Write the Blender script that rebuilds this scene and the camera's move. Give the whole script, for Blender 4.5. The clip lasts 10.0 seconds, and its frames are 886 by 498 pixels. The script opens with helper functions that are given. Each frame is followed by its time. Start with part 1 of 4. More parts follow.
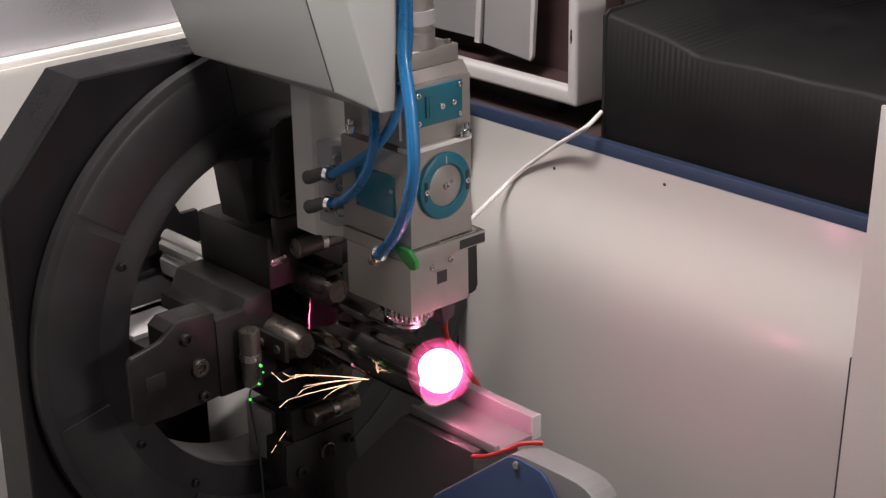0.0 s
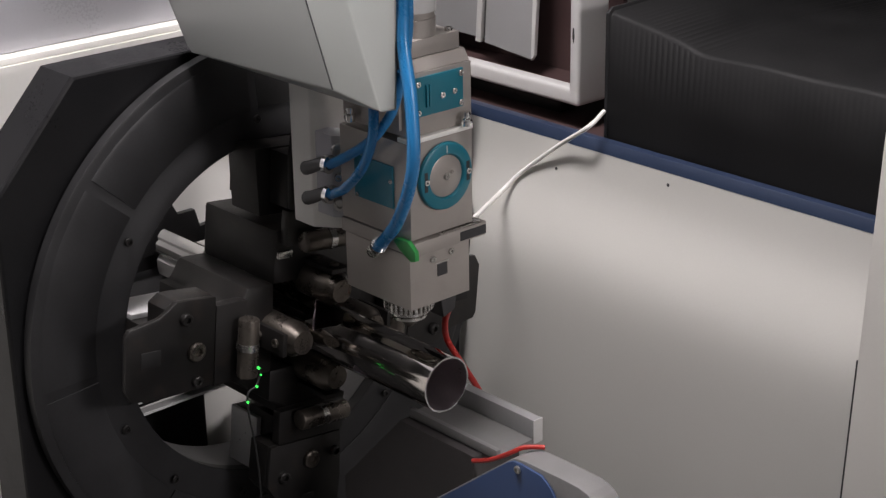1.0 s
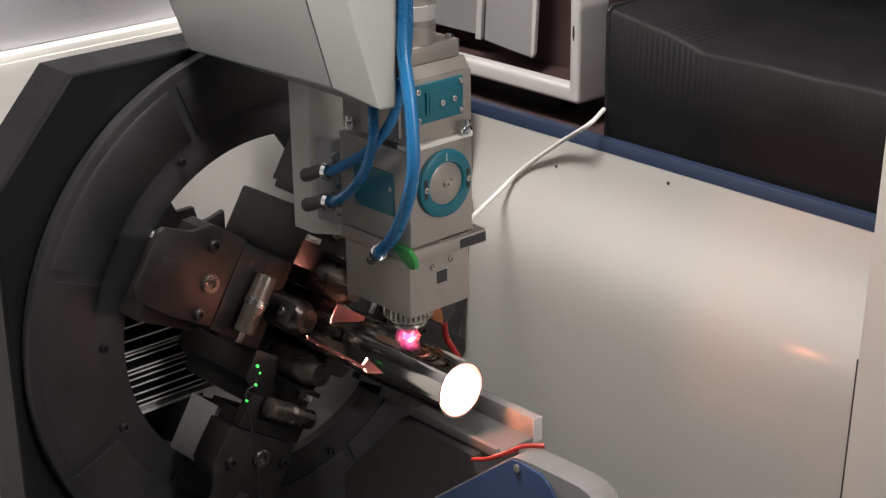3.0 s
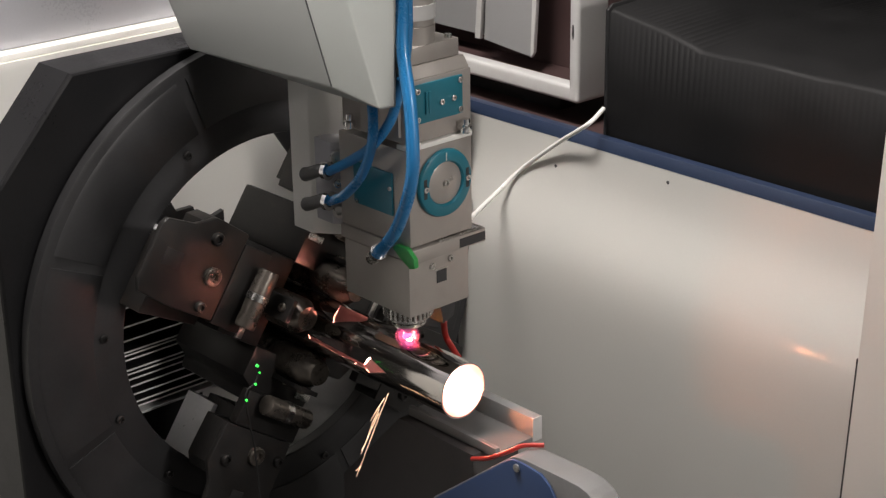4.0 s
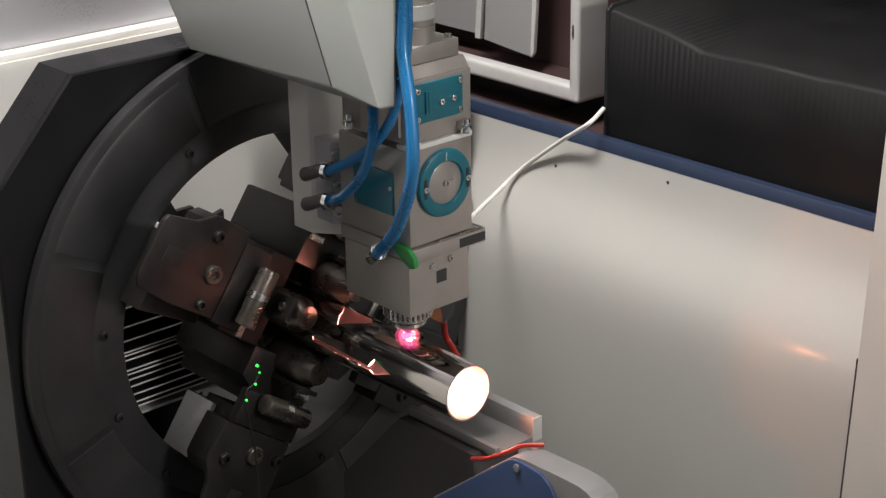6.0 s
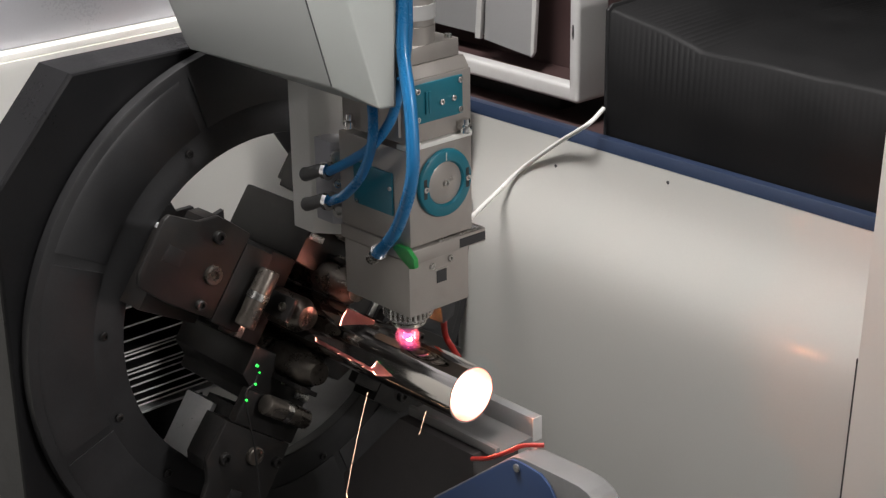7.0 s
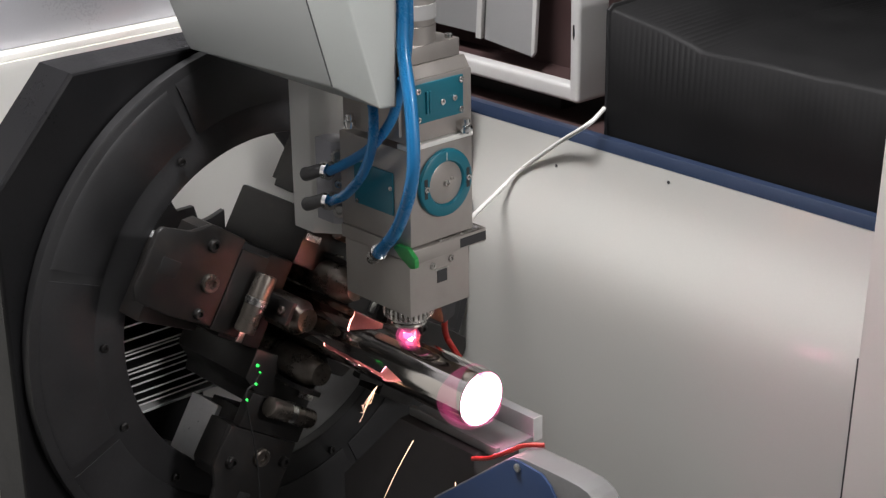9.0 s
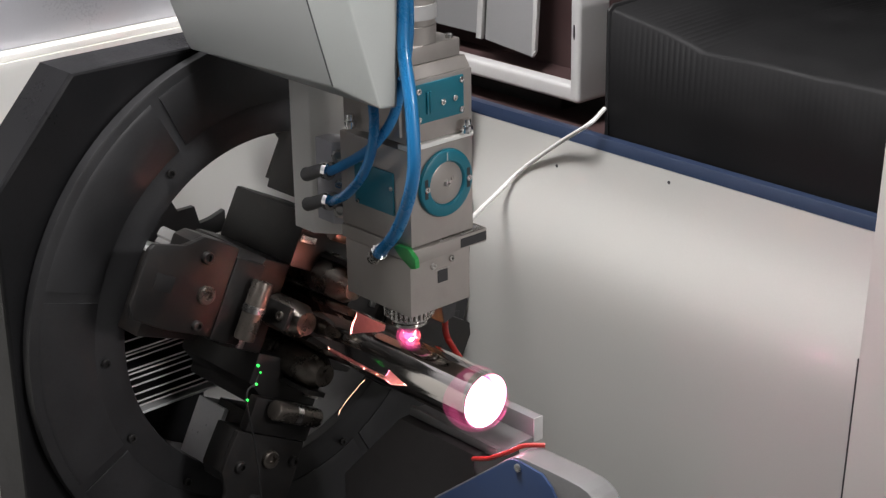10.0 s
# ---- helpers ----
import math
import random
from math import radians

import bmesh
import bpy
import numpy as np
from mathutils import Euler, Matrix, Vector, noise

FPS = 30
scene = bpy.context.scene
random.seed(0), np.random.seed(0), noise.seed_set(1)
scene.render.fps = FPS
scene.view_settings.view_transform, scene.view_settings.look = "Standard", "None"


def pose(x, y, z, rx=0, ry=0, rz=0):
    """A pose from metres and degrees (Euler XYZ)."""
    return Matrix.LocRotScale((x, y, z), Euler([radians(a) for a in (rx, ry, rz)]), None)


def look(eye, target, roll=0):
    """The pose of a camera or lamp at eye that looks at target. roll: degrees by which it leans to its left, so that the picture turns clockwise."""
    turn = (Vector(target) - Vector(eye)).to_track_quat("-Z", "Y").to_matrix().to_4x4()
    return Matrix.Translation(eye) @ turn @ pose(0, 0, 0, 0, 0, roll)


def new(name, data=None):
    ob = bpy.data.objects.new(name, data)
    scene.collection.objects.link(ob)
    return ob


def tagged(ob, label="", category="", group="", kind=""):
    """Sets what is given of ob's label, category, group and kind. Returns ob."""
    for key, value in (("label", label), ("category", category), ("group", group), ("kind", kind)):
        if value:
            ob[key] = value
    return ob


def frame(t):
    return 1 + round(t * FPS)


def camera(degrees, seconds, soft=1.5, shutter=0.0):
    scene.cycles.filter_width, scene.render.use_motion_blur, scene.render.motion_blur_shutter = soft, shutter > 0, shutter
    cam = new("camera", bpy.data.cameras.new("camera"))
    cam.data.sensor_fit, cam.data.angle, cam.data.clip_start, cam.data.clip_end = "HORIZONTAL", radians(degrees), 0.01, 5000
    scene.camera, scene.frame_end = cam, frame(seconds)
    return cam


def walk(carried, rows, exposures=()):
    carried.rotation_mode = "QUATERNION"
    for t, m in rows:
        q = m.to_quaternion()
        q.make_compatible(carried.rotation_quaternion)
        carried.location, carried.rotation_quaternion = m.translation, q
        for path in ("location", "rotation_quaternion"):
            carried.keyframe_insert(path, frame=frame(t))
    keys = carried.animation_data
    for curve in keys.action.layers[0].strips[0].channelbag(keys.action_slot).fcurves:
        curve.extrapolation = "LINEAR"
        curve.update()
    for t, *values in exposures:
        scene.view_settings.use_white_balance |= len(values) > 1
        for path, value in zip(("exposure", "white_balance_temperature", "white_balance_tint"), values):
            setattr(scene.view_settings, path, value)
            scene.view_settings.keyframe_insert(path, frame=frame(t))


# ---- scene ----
AX = 1.0  # height of the tube's axis above the workshop floor

# ---------------------------------------------------------------- camera
cam = camera(29.29, 10.0, soft=1.35)
EYE = Vector((1.4401, -1.0435, 0.7558 + AX))
WAY = Vector((-0.6944, 0.6213, -0.3630)).normalized()
SIDE = Vector((0.671, 0.741, -0.015)).normalized()
UP = SIDE.cross(WAY).normalized()


def view(back, right, down, roll=0.0):
    """A pose near the main one: metres back, and the picture's shift in thousandths of the focal length."""
    eye = EYE - WAY * back
    return look(eye, eye + WAY * 2 - SIDE * (right * 0.002) + UP * (down * 0.002), -0.9 + roll)


walk(cam, [
    (0.0, view(0.030, 0.2, 0.9, -0.13)),
    (0.5, view(0.016, 0.2, 0.9, -0.12)),
    (1.0, view(0.005, 0.5, 1.5, -0.06)),
    (1.5, view(0.003, 0.5, 1.4, -0.04)),
    (2.0, view(0.002, 0.5, 1.0, 0.0)),
    (2.5, view(0.001, 0.4, 0.7, 0.0)),
    (4.0, view(0.0, 0.0, 0.0)),
    (7.5, view(0.0, 0.0, 0.0)),
    (8.5, view(0.0, 0.2, -0.1)),
    (10.0, view(0.0, 0.6, 0.0)),
], exposures=[(0.0, 0.02, 6900, 20), (0.7, 0.05, 6900, 20), (0.9, 0.04, 6600, 18), (1.7, 0.10, 6600, 16), (2.5, 0.20, 6850, 15), (4.5, 0.16, 6850, 13), (7.5, 0.18, 6550, 12), (10.0, 0.25, 6450, 13)])

# ---------------------------------------------------------------- light
world = bpy.data.worlds.new("workshop_air")
scene.world = world
world.use_nodes = True
world.node_tree.nodes["Background"].inputs[0].default_value = (0.86, 0.88, 0.92, 1)
world.node_tree.nodes["Background"].inputs[1].default_value = 0.15


def unseen_lamp(x, y, z, sx, sy, watts, colour=(1.0, 0.985, 0.97)):
    data = bpy.data.lights.new("lamp_light", "AREA")
    data.shape, data.size, data.size_y, data.energy, data.color = "RECTANGLE", sx, sy, watts, colour
    ob = new("lamp_light", data)
    ob.matrix_world = pose(x, y, z)
    return ob


# All lamps are unseen; the last three are added as fill.
LAMPS = [(1.45, -0.22, 2.55, 0.5, 0.9, 4), (0.16, -0.25, 2.50, 0.45, 0.22, 30), (0.2, -2.6, 3.1, 1.4, 0.5, 4), (3.1, 0.2, 2.25, 0.5, 0.6, 84), (-0.1, -0.75, 3.1, 1.0, 0.9, 8)]
for lamp in LAMPS:
    unseen_lamp(*lamp)

# ---------------------------------------------------------------- materials
def mat(name, colour, rough=0.5, metal=0.0, var=0.12, scale=30.0, fine=400.0, bump=0.15, spots=0.0, spot_colour=(0.02, 0.02, 0.02), stretch=(1, 1, 1), rvar=0.12, coat=0.0, emit=None, power=0.0, spec=0.5):
    m = bpy.data.materials.new(name)
    m.use_nodes = True
    nt = m.node_tree
    n, l = nt.nodes, nt.links
    b = n["Principled BSDF"]
    b.inputs["Metallic"].default_value = metal
    b.inputs["Specular IOR Level"].default_value = spec
    b.inputs["Coat Weight"].default_value = coat
    b.inputs["Coat Roughness"].default_value = 0.06
    tc = n.new("ShaderNodeTexCoord")
    mp = n.new("ShaderNodeMapping")
    mp.inputs["Scale"].default_value = stretch
    l.new(tc.outputs["Object"], mp.inputs[0])
    big, small = n.new("ShaderNodeTexNoise"), n.new("ShaderNodeTexNoise")
    big.inputs["Scale"].default_value, big.inputs["Detail"].default_value = scale, 5
    small.inputs["Scale"].default_value, small.inputs["Detail"].default_value = fine, 3
    for t in (big, small):
        l.new(mp.outputs[0], t.inputs["Vector"])
    add = n.new("ShaderNodeMath")
    add.operation = "MULTIPLY_ADD"
    l.new(small.outputs[0], add.inputs[0])
    add.inputs[1].default_value = 0.4
    l.new(big.outputs[0], add.inputs[2])
    ramp = n.new("ShaderNodeMapRange")
    ramp.inputs["From Min"].default_value, ramp.inputs["From Max"].default_value = 0.4, 1.0
    ramp.inputs["To Min"].default_value, ramp.inputs["To Max"].default_value = 1 - var, 1 + var
    l.new(add.outputs[0], ramp.inputs[0])
    mul = n.new("ShaderNodeVectorMath")
    mul.operation = "SCALE"
    mul.inputs[0].default_value = colour
    l.new(ramp.outputs[0], mul.inputs["Scale"])
    out = mul.outputs[0]
    if spots > 0:
        sp = n.new("ShaderNodeTexNoise")
        sp.inputs["Scale"].default_value, sp.inputs["Detail"].default_value = scale * 2.3, 8
        l.new(mp.outputs[0], sp.inputs["Vector"])
        cut = n.new("ShaderNodeMapRange")
        cut.inputs["From Min"].default_value, cut.inputs["From Max"].default_value = 0.55, 0.75
        cut.inputs["To Max"].default_value = spots
        l.new(sp.outputs[0], cut.inputs[0])
        mx = n.new("ShaderNodeMix")
        mx.data_type = "RGBA"
        l.new(cut.outputs[0], mx.inputs["Factor"])
        l.new(out, mx.inputs["A"])
        mx.inputs["B"].default_value = (*spot_colour, 1)
        out = mx.outputs["Result"]
    l.new(out, b.inputs["Base Color"])
    rr = n.new("ShaderNodeMapRange")
    rr.inputs["From Min"].default_value, rr.inputs["From Max"].default_value = 0.4, 1.0
    rr.inputs["To Min"].default_value, rr.inputs["To Max"].default_value = max(0.03, rough - rvar), min(1, rough + rvar)
    l.new(add.outputs[0], rr.inputs[0])
    l.new(rr.outputs[0], b.inputs["Roughness"])
    if bump > 0:
        bp = n.new("ShaderNodeBump")
        bp.inputs["Strength"].default_value, bp.inputs["Distance"].default_value = bump, 0.0006
        l.new(add.outputs[0], bp.inputs["Height"])
        l.new(bp.outputs[0], b.inputs["Normal"])
    if emit:
        b.inputs["Emission Color"].default_value = (*emit, 1)
        b.inputs["Emission Strength"].default_value = power
    return m


M_BLACK = mat("black_machined", (0.0215, 0.0215, 0.0225), 0.42, 0.0, 0.3, 14, 300, 0.15, 0.3, (0.016, 0.015, 0.015), spec=0.32)
# housing black, set darker than M_BLACK for the shade on its upper faces
M_SHELL = mat("shaded_black_casting", (0.0095, 0.0095, 0.0102), 0.34, 0.0, 0.3, 10, 300, 0.15, 0.3, (0.012, 0.011, 0.011), spec=0.22)
M_JAW = mat("oily_black_steel", (0.0095, 0.0088, 0.0084), 0.42, 0.0, 0.35, 25, 350, 0.25, 0.7, (0.022, 0.016, 0.013), spec=0.4)
M_SOOT = mat("sooty_roller_steel", (0.13, 0.115, 0.10), 0.30, 0.8, 0.3, 40, 500, 0.2, 0.5, (0.03, 0.02, 0.015))
M_STEEL = mat("ground_steel", (0.55, 0.54, 0.52), 0.28, 1.0, 0.10, 30, 600, 0.08)
M_CHROME = mat("polished_steel", (0.80, 0.80, 0.80), 0.12, 1.0, 0.05, 30, 500, 0.03, rvar=0.04)
M_TUBE = mat("stainless_tube", (0.60, 0.57, 0.54), 0.085, 1.0, 0.08, 12, 260, 0.012, 0.25, (0.34, 0.28, 0.22), (0.25, 1, 1), 0.03)
M_BORE = mat("tube_bore", (0.64, 0.58, 0.60), 0.34, 1.0, 0.15, 20, 300, 0.1)
M_HEAD = mat("anodised_head", (0.37, 0.342, 0.315), 0.38, 0.40, 0.08, 18, 700, 0.05, 0.15, (0.22, 0.2, 0.18))
M_TEAL = mat("teal_enamel", (0.008, 0.145, 0.20), 0.38, 0.0, 0.08, 30, 500, 0.05)
M_HOSE = mat("blue_hose", (0.015, 0.175, 0.41), 0.30, 0.0, 0.06, 30, 500, 0.02, coat=0.3)
M_HOOD = mat("warm_white_hood", (0.325, 0.34, 0.322), 0.50, 0.0, 0.04, 4, 500, 0.06, 0.08, (0.38, 0.39, 0.37), coat=0.15)
M_BEIGE = mat("beige_sheet", (0.50, 0.495, 0.465), 0.55, 0.0, 0.04, 3, 400, 0.02, 0.10, (0.44, 0.43, 0.40), coat=0.3)
M_BEIGE.node_tree.nodes["Principled BSDF"].inputs["Coat Roughness"].default_value = 0.16
M_END = mat("satin_beige_end_panel", (0.50, 0.49, 0.46), 0.5, 0.0, 0.04, 3, 400, 0.03, 0.1, (0.44, 0.43, 0.40))
M_WHITE = mat("white_paint", (0.50, 0.495, 0.485), 0.42, 0.0, 0.05, 8, 400, 0.06, 0.12, (0.45, 0.42, 0.38))
M_CABINET = mat("cool_grey_cabinet_paint", (0.43, 0.43, 0.455), 0.32, 0.0, 0.05, 5, 300, 0.05, 0.1, (0.42, 0.42, 0.44))
M_PALE = mat("pale_cream_paint", (0.80, 0.79, 0.75), 0.45, 0.0, 0.03, 6, 300, 0.04)
M_GREYP = mat("grey_paint", (0.29, 0.29, 0.29), 0.5, 0.0, 0.06, 8, 300, 0.06)
# sleeve grey darkened for the shade at its lower right; blotches are random
M_SLEEVE = mat("shaded_grey_sleeve", (0.17, 0.168, 0.168), 0.5, 0.0, 0.15, 14, 300, 0.08, 0.4, (0.09, 0.085, 0.08))
M_BROWN = mat("dark_recess", (0.060, 0.033, 0.032), 0.6, 0.0, 0.3, 10, 200, 0.1)
M_NAVY = mat("navy_rail", (0.018, 0.030, 0.062), 0.42, 0.0, 0.12, 10, 300, 0.08, 0.2, (0.03, 0.04, 0.08))
M_BLUE = mat("blue_paint", (0.026, 0.054, 0.135), 0.5, 0.0, 0.12, 10, 300, 0.08, 0.2, (0.03, 0.05, 0.12))
# near black: paints the shade inside the jaw slots; also blackens the post
M_VOID = mat("near_black", (0.003, 0.003, 0.003), 0.7, 0.0, 0.1, 20, 200, 0.0)
M_BED = mat("sooty_bed_steel", (0.042, 0.038, 0.038), 0.6, 0.0, 0.35, 12, 200, 0.25, 0.4, (0.02, 0.018, 0.017))
M_BELLOWS = mat("bellows_cloth", (0.0056, 0.0056, 0.0059), 0.60, 0.0, 0.15, 12, 300, 0.15, 0.3, (0.011, 0.0105, 0.0105), spec=0.25)
M_GREEN = mat("green_plastic", (0.03, 0.30, 0.07), 0.4, 0.0, 0.15, 60, 500, 0.1)
M_RED = mat("red_wire", (0.35, 0.02, 0.015), 0.45, 0.0, 0.1, 60, 500, 0.05)
M_CABLE = mat("white_cable", (0.75, 0.74, 0.71), 0.42, 0.0, 0.05, 60, 500, 0.03)
M_RUBBER = mat("dark_rubber", (0.03, 0.03, 0.032), 0.55, 0.0, 0.15, 60, 500, 0.1)
M_FITTING = mat("dark_grey_fitting", (0.10, 0.10, 0.10), 0.4, 0.2, 0.15, 60, 500, 0.1)
M_FIN = mat("fin_edge_steel", (0.80, 0.80, 0.79), 0.45, 0.1, 0.15, 60, 300, 0.05)
M_JAWSIDE = mat("scuffed_jaw_side", (0.68, 0.68, 0.69), 0.36, 0.4, 0.10, 20, 300, 0.12, 0.3, (0.40, 0.38, 0.36))
M_RAIL = mat("polished_channel", (0.90, 0.89, 0.87), 0.22, 0.7, 0.04, 30, 300, 0.03, rvar=0.05)
M_TRAY = mat("worn_grey_tray", (0.20, 0.197, 0.197), 0.45, 0.2, 0.12, 30, 300, 0.1, 0.3, (0.2, 0.19, 0.18))
M_FLOOR = mat("workshop_floor", (0.16, 0.16, 0.155), 0.6, 0.0, 0.2, 2, 60, 0.2, 0.3, (0.09, 0.09, 0.09))
M_ROOM = mat("workshop_wall", (0.34, 0.345, 0.34), 0.7, 0.0, 0.08, 1, 40, 0.1)
M_MOLTEN = mat("molten_metal", (0.8, 0.4, 0.3), 0.5, emit=(1.0, 0.37, 0.28), power=230.0)
M_PLASMA = [mat("laser_plasma", (0.8, 0.2, 0.5), 0.5, emit=e, power=p, bump=0) for e, p in (((1.0, 0.10, 0.42), 0.8), ((1.0, 0.10, 0.42), 0.9), ((1.0, 0.26, 0.55), 1.3))]
for m, a in zip(M_PLASMA, (0.10, 0.28, 1.0)):
    m.node_tree.nodes["Principled BSDF"].inputs["Alpha"].default_value = a
M_HALO = mat("flare_halo", (0.8, 0.2, 0.5), 0.5, emit=(1.0, 0.12, 0.36), power=1.6, bump=0)
M_HALO.node_tree.nodes["Principled BSDF"].inputs["Alpha"].default_value = 0.042
M_FLARE = mat("flare_core", (0.9, 0.5, 0.7), 0.5, emit=(1.0, 0.30, 0.48), power=45.0, bump=0)
M_LED = mat("green_dot_light", (0.05, 0.6, 0.1), 0.4, emit=(0.02, 1.0, 0.10), power=1.1, bump=0)
# added glow patch, no seen source; throws orange light on the back panel
M_BORE_GLOW = mat("added_bore_glow", (0.8, 0.4, 0.2), 0.5, emit=(1.0, 0.32, 0.14), power=680.0, bump=0)
M_KERF = mat("white_hot_kerf", (0.8, 0.4, 0.3), 0.5, emit=(1.0, 0.36, 0.13), power=800.0, bump=0)
M_SPARK = mat("hot_spark", (0.9, 0.6, 0.4), 0.5, emit=(1.0, 0.62, 0.40), power=2.6)

# ---------------------------------------------------------------- mesh helpers
def thing(name, base=(0, 0, 0), label="", category="", group="", kind=""):
    ob = new(name)
    ob.location = (base[0], base[1], base[2] + AX)
    ob.empty_display_size = 0.02
    return tagged(ob, label, category, group, kind)


def part(name, bm, material, parent, label="", base=None, smooth=35):
    """One mesh under a thing. The bmesh is in machine coordinates (the tube's axis is x)."""
    top = parent
    while top.parent:
        top = top.parent
    o = top.location
    bmesh.ops.translate(bm, verts=bm.verts, vec=(-o.x, -o.y, AX - o.z))
    bmesh.ops.recalc_face_normals(bm, faces=bm.faces)
    me = bpy.data.meshes.new(name)
    bm.to_mesh(me)
    bm.free()
    me.shade_smooth()
    me.set_sharp_from_angle(angle=radians(smooth))
    me.materials.append(material)
    ob = new(name, me)
    ob.parent = parent
    return tagged(ob, label)


def single(name, bm, material, base, label, category, kind="", group="", smooth=35):
    """A thing that is one mesh."""
    bmesh.ops.translate(bm, verts=bm.verts, vec=(-base[0], -base[1], -base[2]))
    bmesh.ops.recalc_face_normals(bm, faces=bm.faces)
    me = bpy.data.meshes.new(name)
    bm.to_mesh(me)
    bm.free()
    me.shade_smooth()
    me.set_sharp_from_angle(angle=radians(smooth))
    me.materials.append(material)
    ob = new(name, me)
    ob.location = (base[0], base[1], base[2] + AX)
    return tagged(ob, label, category, group, kind)


def join(bm, other):
    me = bpy.data.meshes.new("tmp")
    other.to_mesh(me)
    other.free()
    bm.from_mesh(me)
    bpy.data.meshes.remove(me)
    return bm


def box(x0, x1, y0, y1, z0, z1, bevel=0.0012, seg=2, bm=None, m=None):
    b = bmesh.new()
    bmesh.ops.create_cube(b, size=1)
    for v in b.verts:
        v.co = Vector(((x0, x1)[v.co.x > 0], (y0, y1)[v.co.y > 0], (z0, z1)[v.co.z > 0]))
    if bevel:
        bmesh.ops.bevel(b, geom=list(b.edges), offset=bevel, segments=seg, affect="EDGES", profile=0.6)
    if m:
        b.transform(m)
    return join(bm, b) if bm else b


def prism(points, axis, a, b, bevel=0.0012, bm=None, m=None):
    """A polygon in the plane across the axis, pulled from a to b. x: points are (y, z); y: (x, z); z: (x, y)."""
    k = bmesh.new()
    rows = []
    for c in (a, b):
        rows.append([k.verts.new({"x": (c, p, q), "y": (p, c, q), "z": (p, q, c)}[axis]) for p, q in points])
    n = len(points)
    k.faces.new(rows[0])
    k.faces.new(rows[1][::-1])
    for i in range(n):
        k.faces.new((rows[0][i], rows[1][i], rows[1][(i + 1) % n], rows[0][(i + 1) % n]))
    bmesh.ops.recalc_face_normals(k, faces=k.faces)
    if bevel:
        bmesh.ops.bevel(k, geom=list(k.edges), offset=bevel, segments=2, affect="EDGES", profile=0.6)
    if m:
        k.transform(m)
    return join(bm, k) if bm else k


def rod(p, q, r, r2=None, seg=24, bevel=0.0, bm=None):
    p, q = Vector(p), Vector(q)
    b = bmesh.new()
    bmesh.ops.create_cone(b, cap_ends=True, segments=seg, radius1=r, radius2=r if r2 is None else r2, depth=(q - p).length)
    if bevel:
        caps = [e for e in b.edges if abs(e.verts[0].co.z - e.verts[1].co.z) < 1e-7]
        bmesh.ops.bevel(b, geom=caps, offset=bevel, segments=2, affect="EDGES", profile=0.6)
    b.transform(Matrix.Translation((p + q) / 2) @ (q - p).to_track_quat("Z", "Y").to_matrix().to_4x4())
    return join(bm, b) if bm else b


def lathe(profile, seg=96, axis="x", centre=(0, 0, 0), closed=True, bm=None):
    """A profile of (along, radius) turned about an axis through centre; closed: the profile is a loop."""
    b = bmesh.new()
    rings = []
    for i in range(seg):
        a = 2 * math.pi * i / seg
        c, s = math.cos(a), math.sin(a)
        row = []
        for u, r in profile:
            co = {"x": (u, r * c, r * s), "y": (r * s, u, r * c), "z": (r * c, r * s, u)}[axis]
            row.append(b.verts.new(Vector(co) + Vector(centre)))
        rings.append(row)
    n = len(profile)
    for i in range(seg):
        for k in range(n if closed else n - 1):
            p, q = rings[i], rings[(i + 1) % seg]
            b.faces.new((p[k], p[(k + 1) % n], q[(k + 1) % n], q[k]))
    return join(bm, b) if bm else b


def smooth_path(points, steps=8):
    pts = [Vector(p) for p in points]
    pts = [2 * pts[0] - pts[1]] + pts + [2 * pts[-1] - pts[-2]]
    out = []
    for i in range(1, len(pts) - 2):
        a, b, c, d = pts[i - 1:i + 3]
        for k in range(steps):
            t = k / steps
            out.append(0.5 * (2 * b + (c - a) * t + (2 * a - 5 * b + 4 * c - d) * t * t + (3 * b - a - 3 * c + d) * t ** 3))
    out.append(pts[-2])
    return out


def sweep(points, r, seg=14, steps=8, r_end=None, bm=None):
    path = smooth_path(points, steps) if steps > 1 else [Vector(p) for p in points]
    b = bmesh.new()
    rings, up = [], Vector((0.13, 0.31, 0.94))
    for i, p in enumerate(path):
        d = (path[min(i + 1, len(path) - 1)] - path[max(i - 1, 0)]).normalized()
        u = d.cross(up).normalized()
        up = u.cross(d).normalized()
        f = i / (len(path) - 1)
        rad = r if r_end is None else r * (1 - f) + r_end * f
        rings.append([b.verts.new(p + (u * math.cos(2 * math.pi * k / seg) + up * math.sin(2 * math.pi * k / seg)) * rad) for k in range(seg)])
    for p, q in zip(rings, rings[1:]):
        for k in range(seg):
            b.faces.new((p[k], p[(k + 1) % seg], q[(k + 1) % seg], q[k]))
    b.faces.new(rings[0][::-1])
    b.faces.new(rings[-1])
    return join(bm, b) if bm else b


def screw(p, n, r=0.004, h=0.003):
    """A socket-head screw at p, standing out along n."""
    p, n = Vector(p), Vector(n).normalized()
    b = lathe([(0, r), (h * 0.8, r), (h, r * 0.85), (h, r * 0.5), (h * 0.35, r * 0.45), (h * 0.35, 0.0001), (0, 0.0001)], 16, "z")
    b.transform(Matrix.Translation(p) @ n.to_track_quat("Z", "Y").to_matrix().to_4x4())
    return b


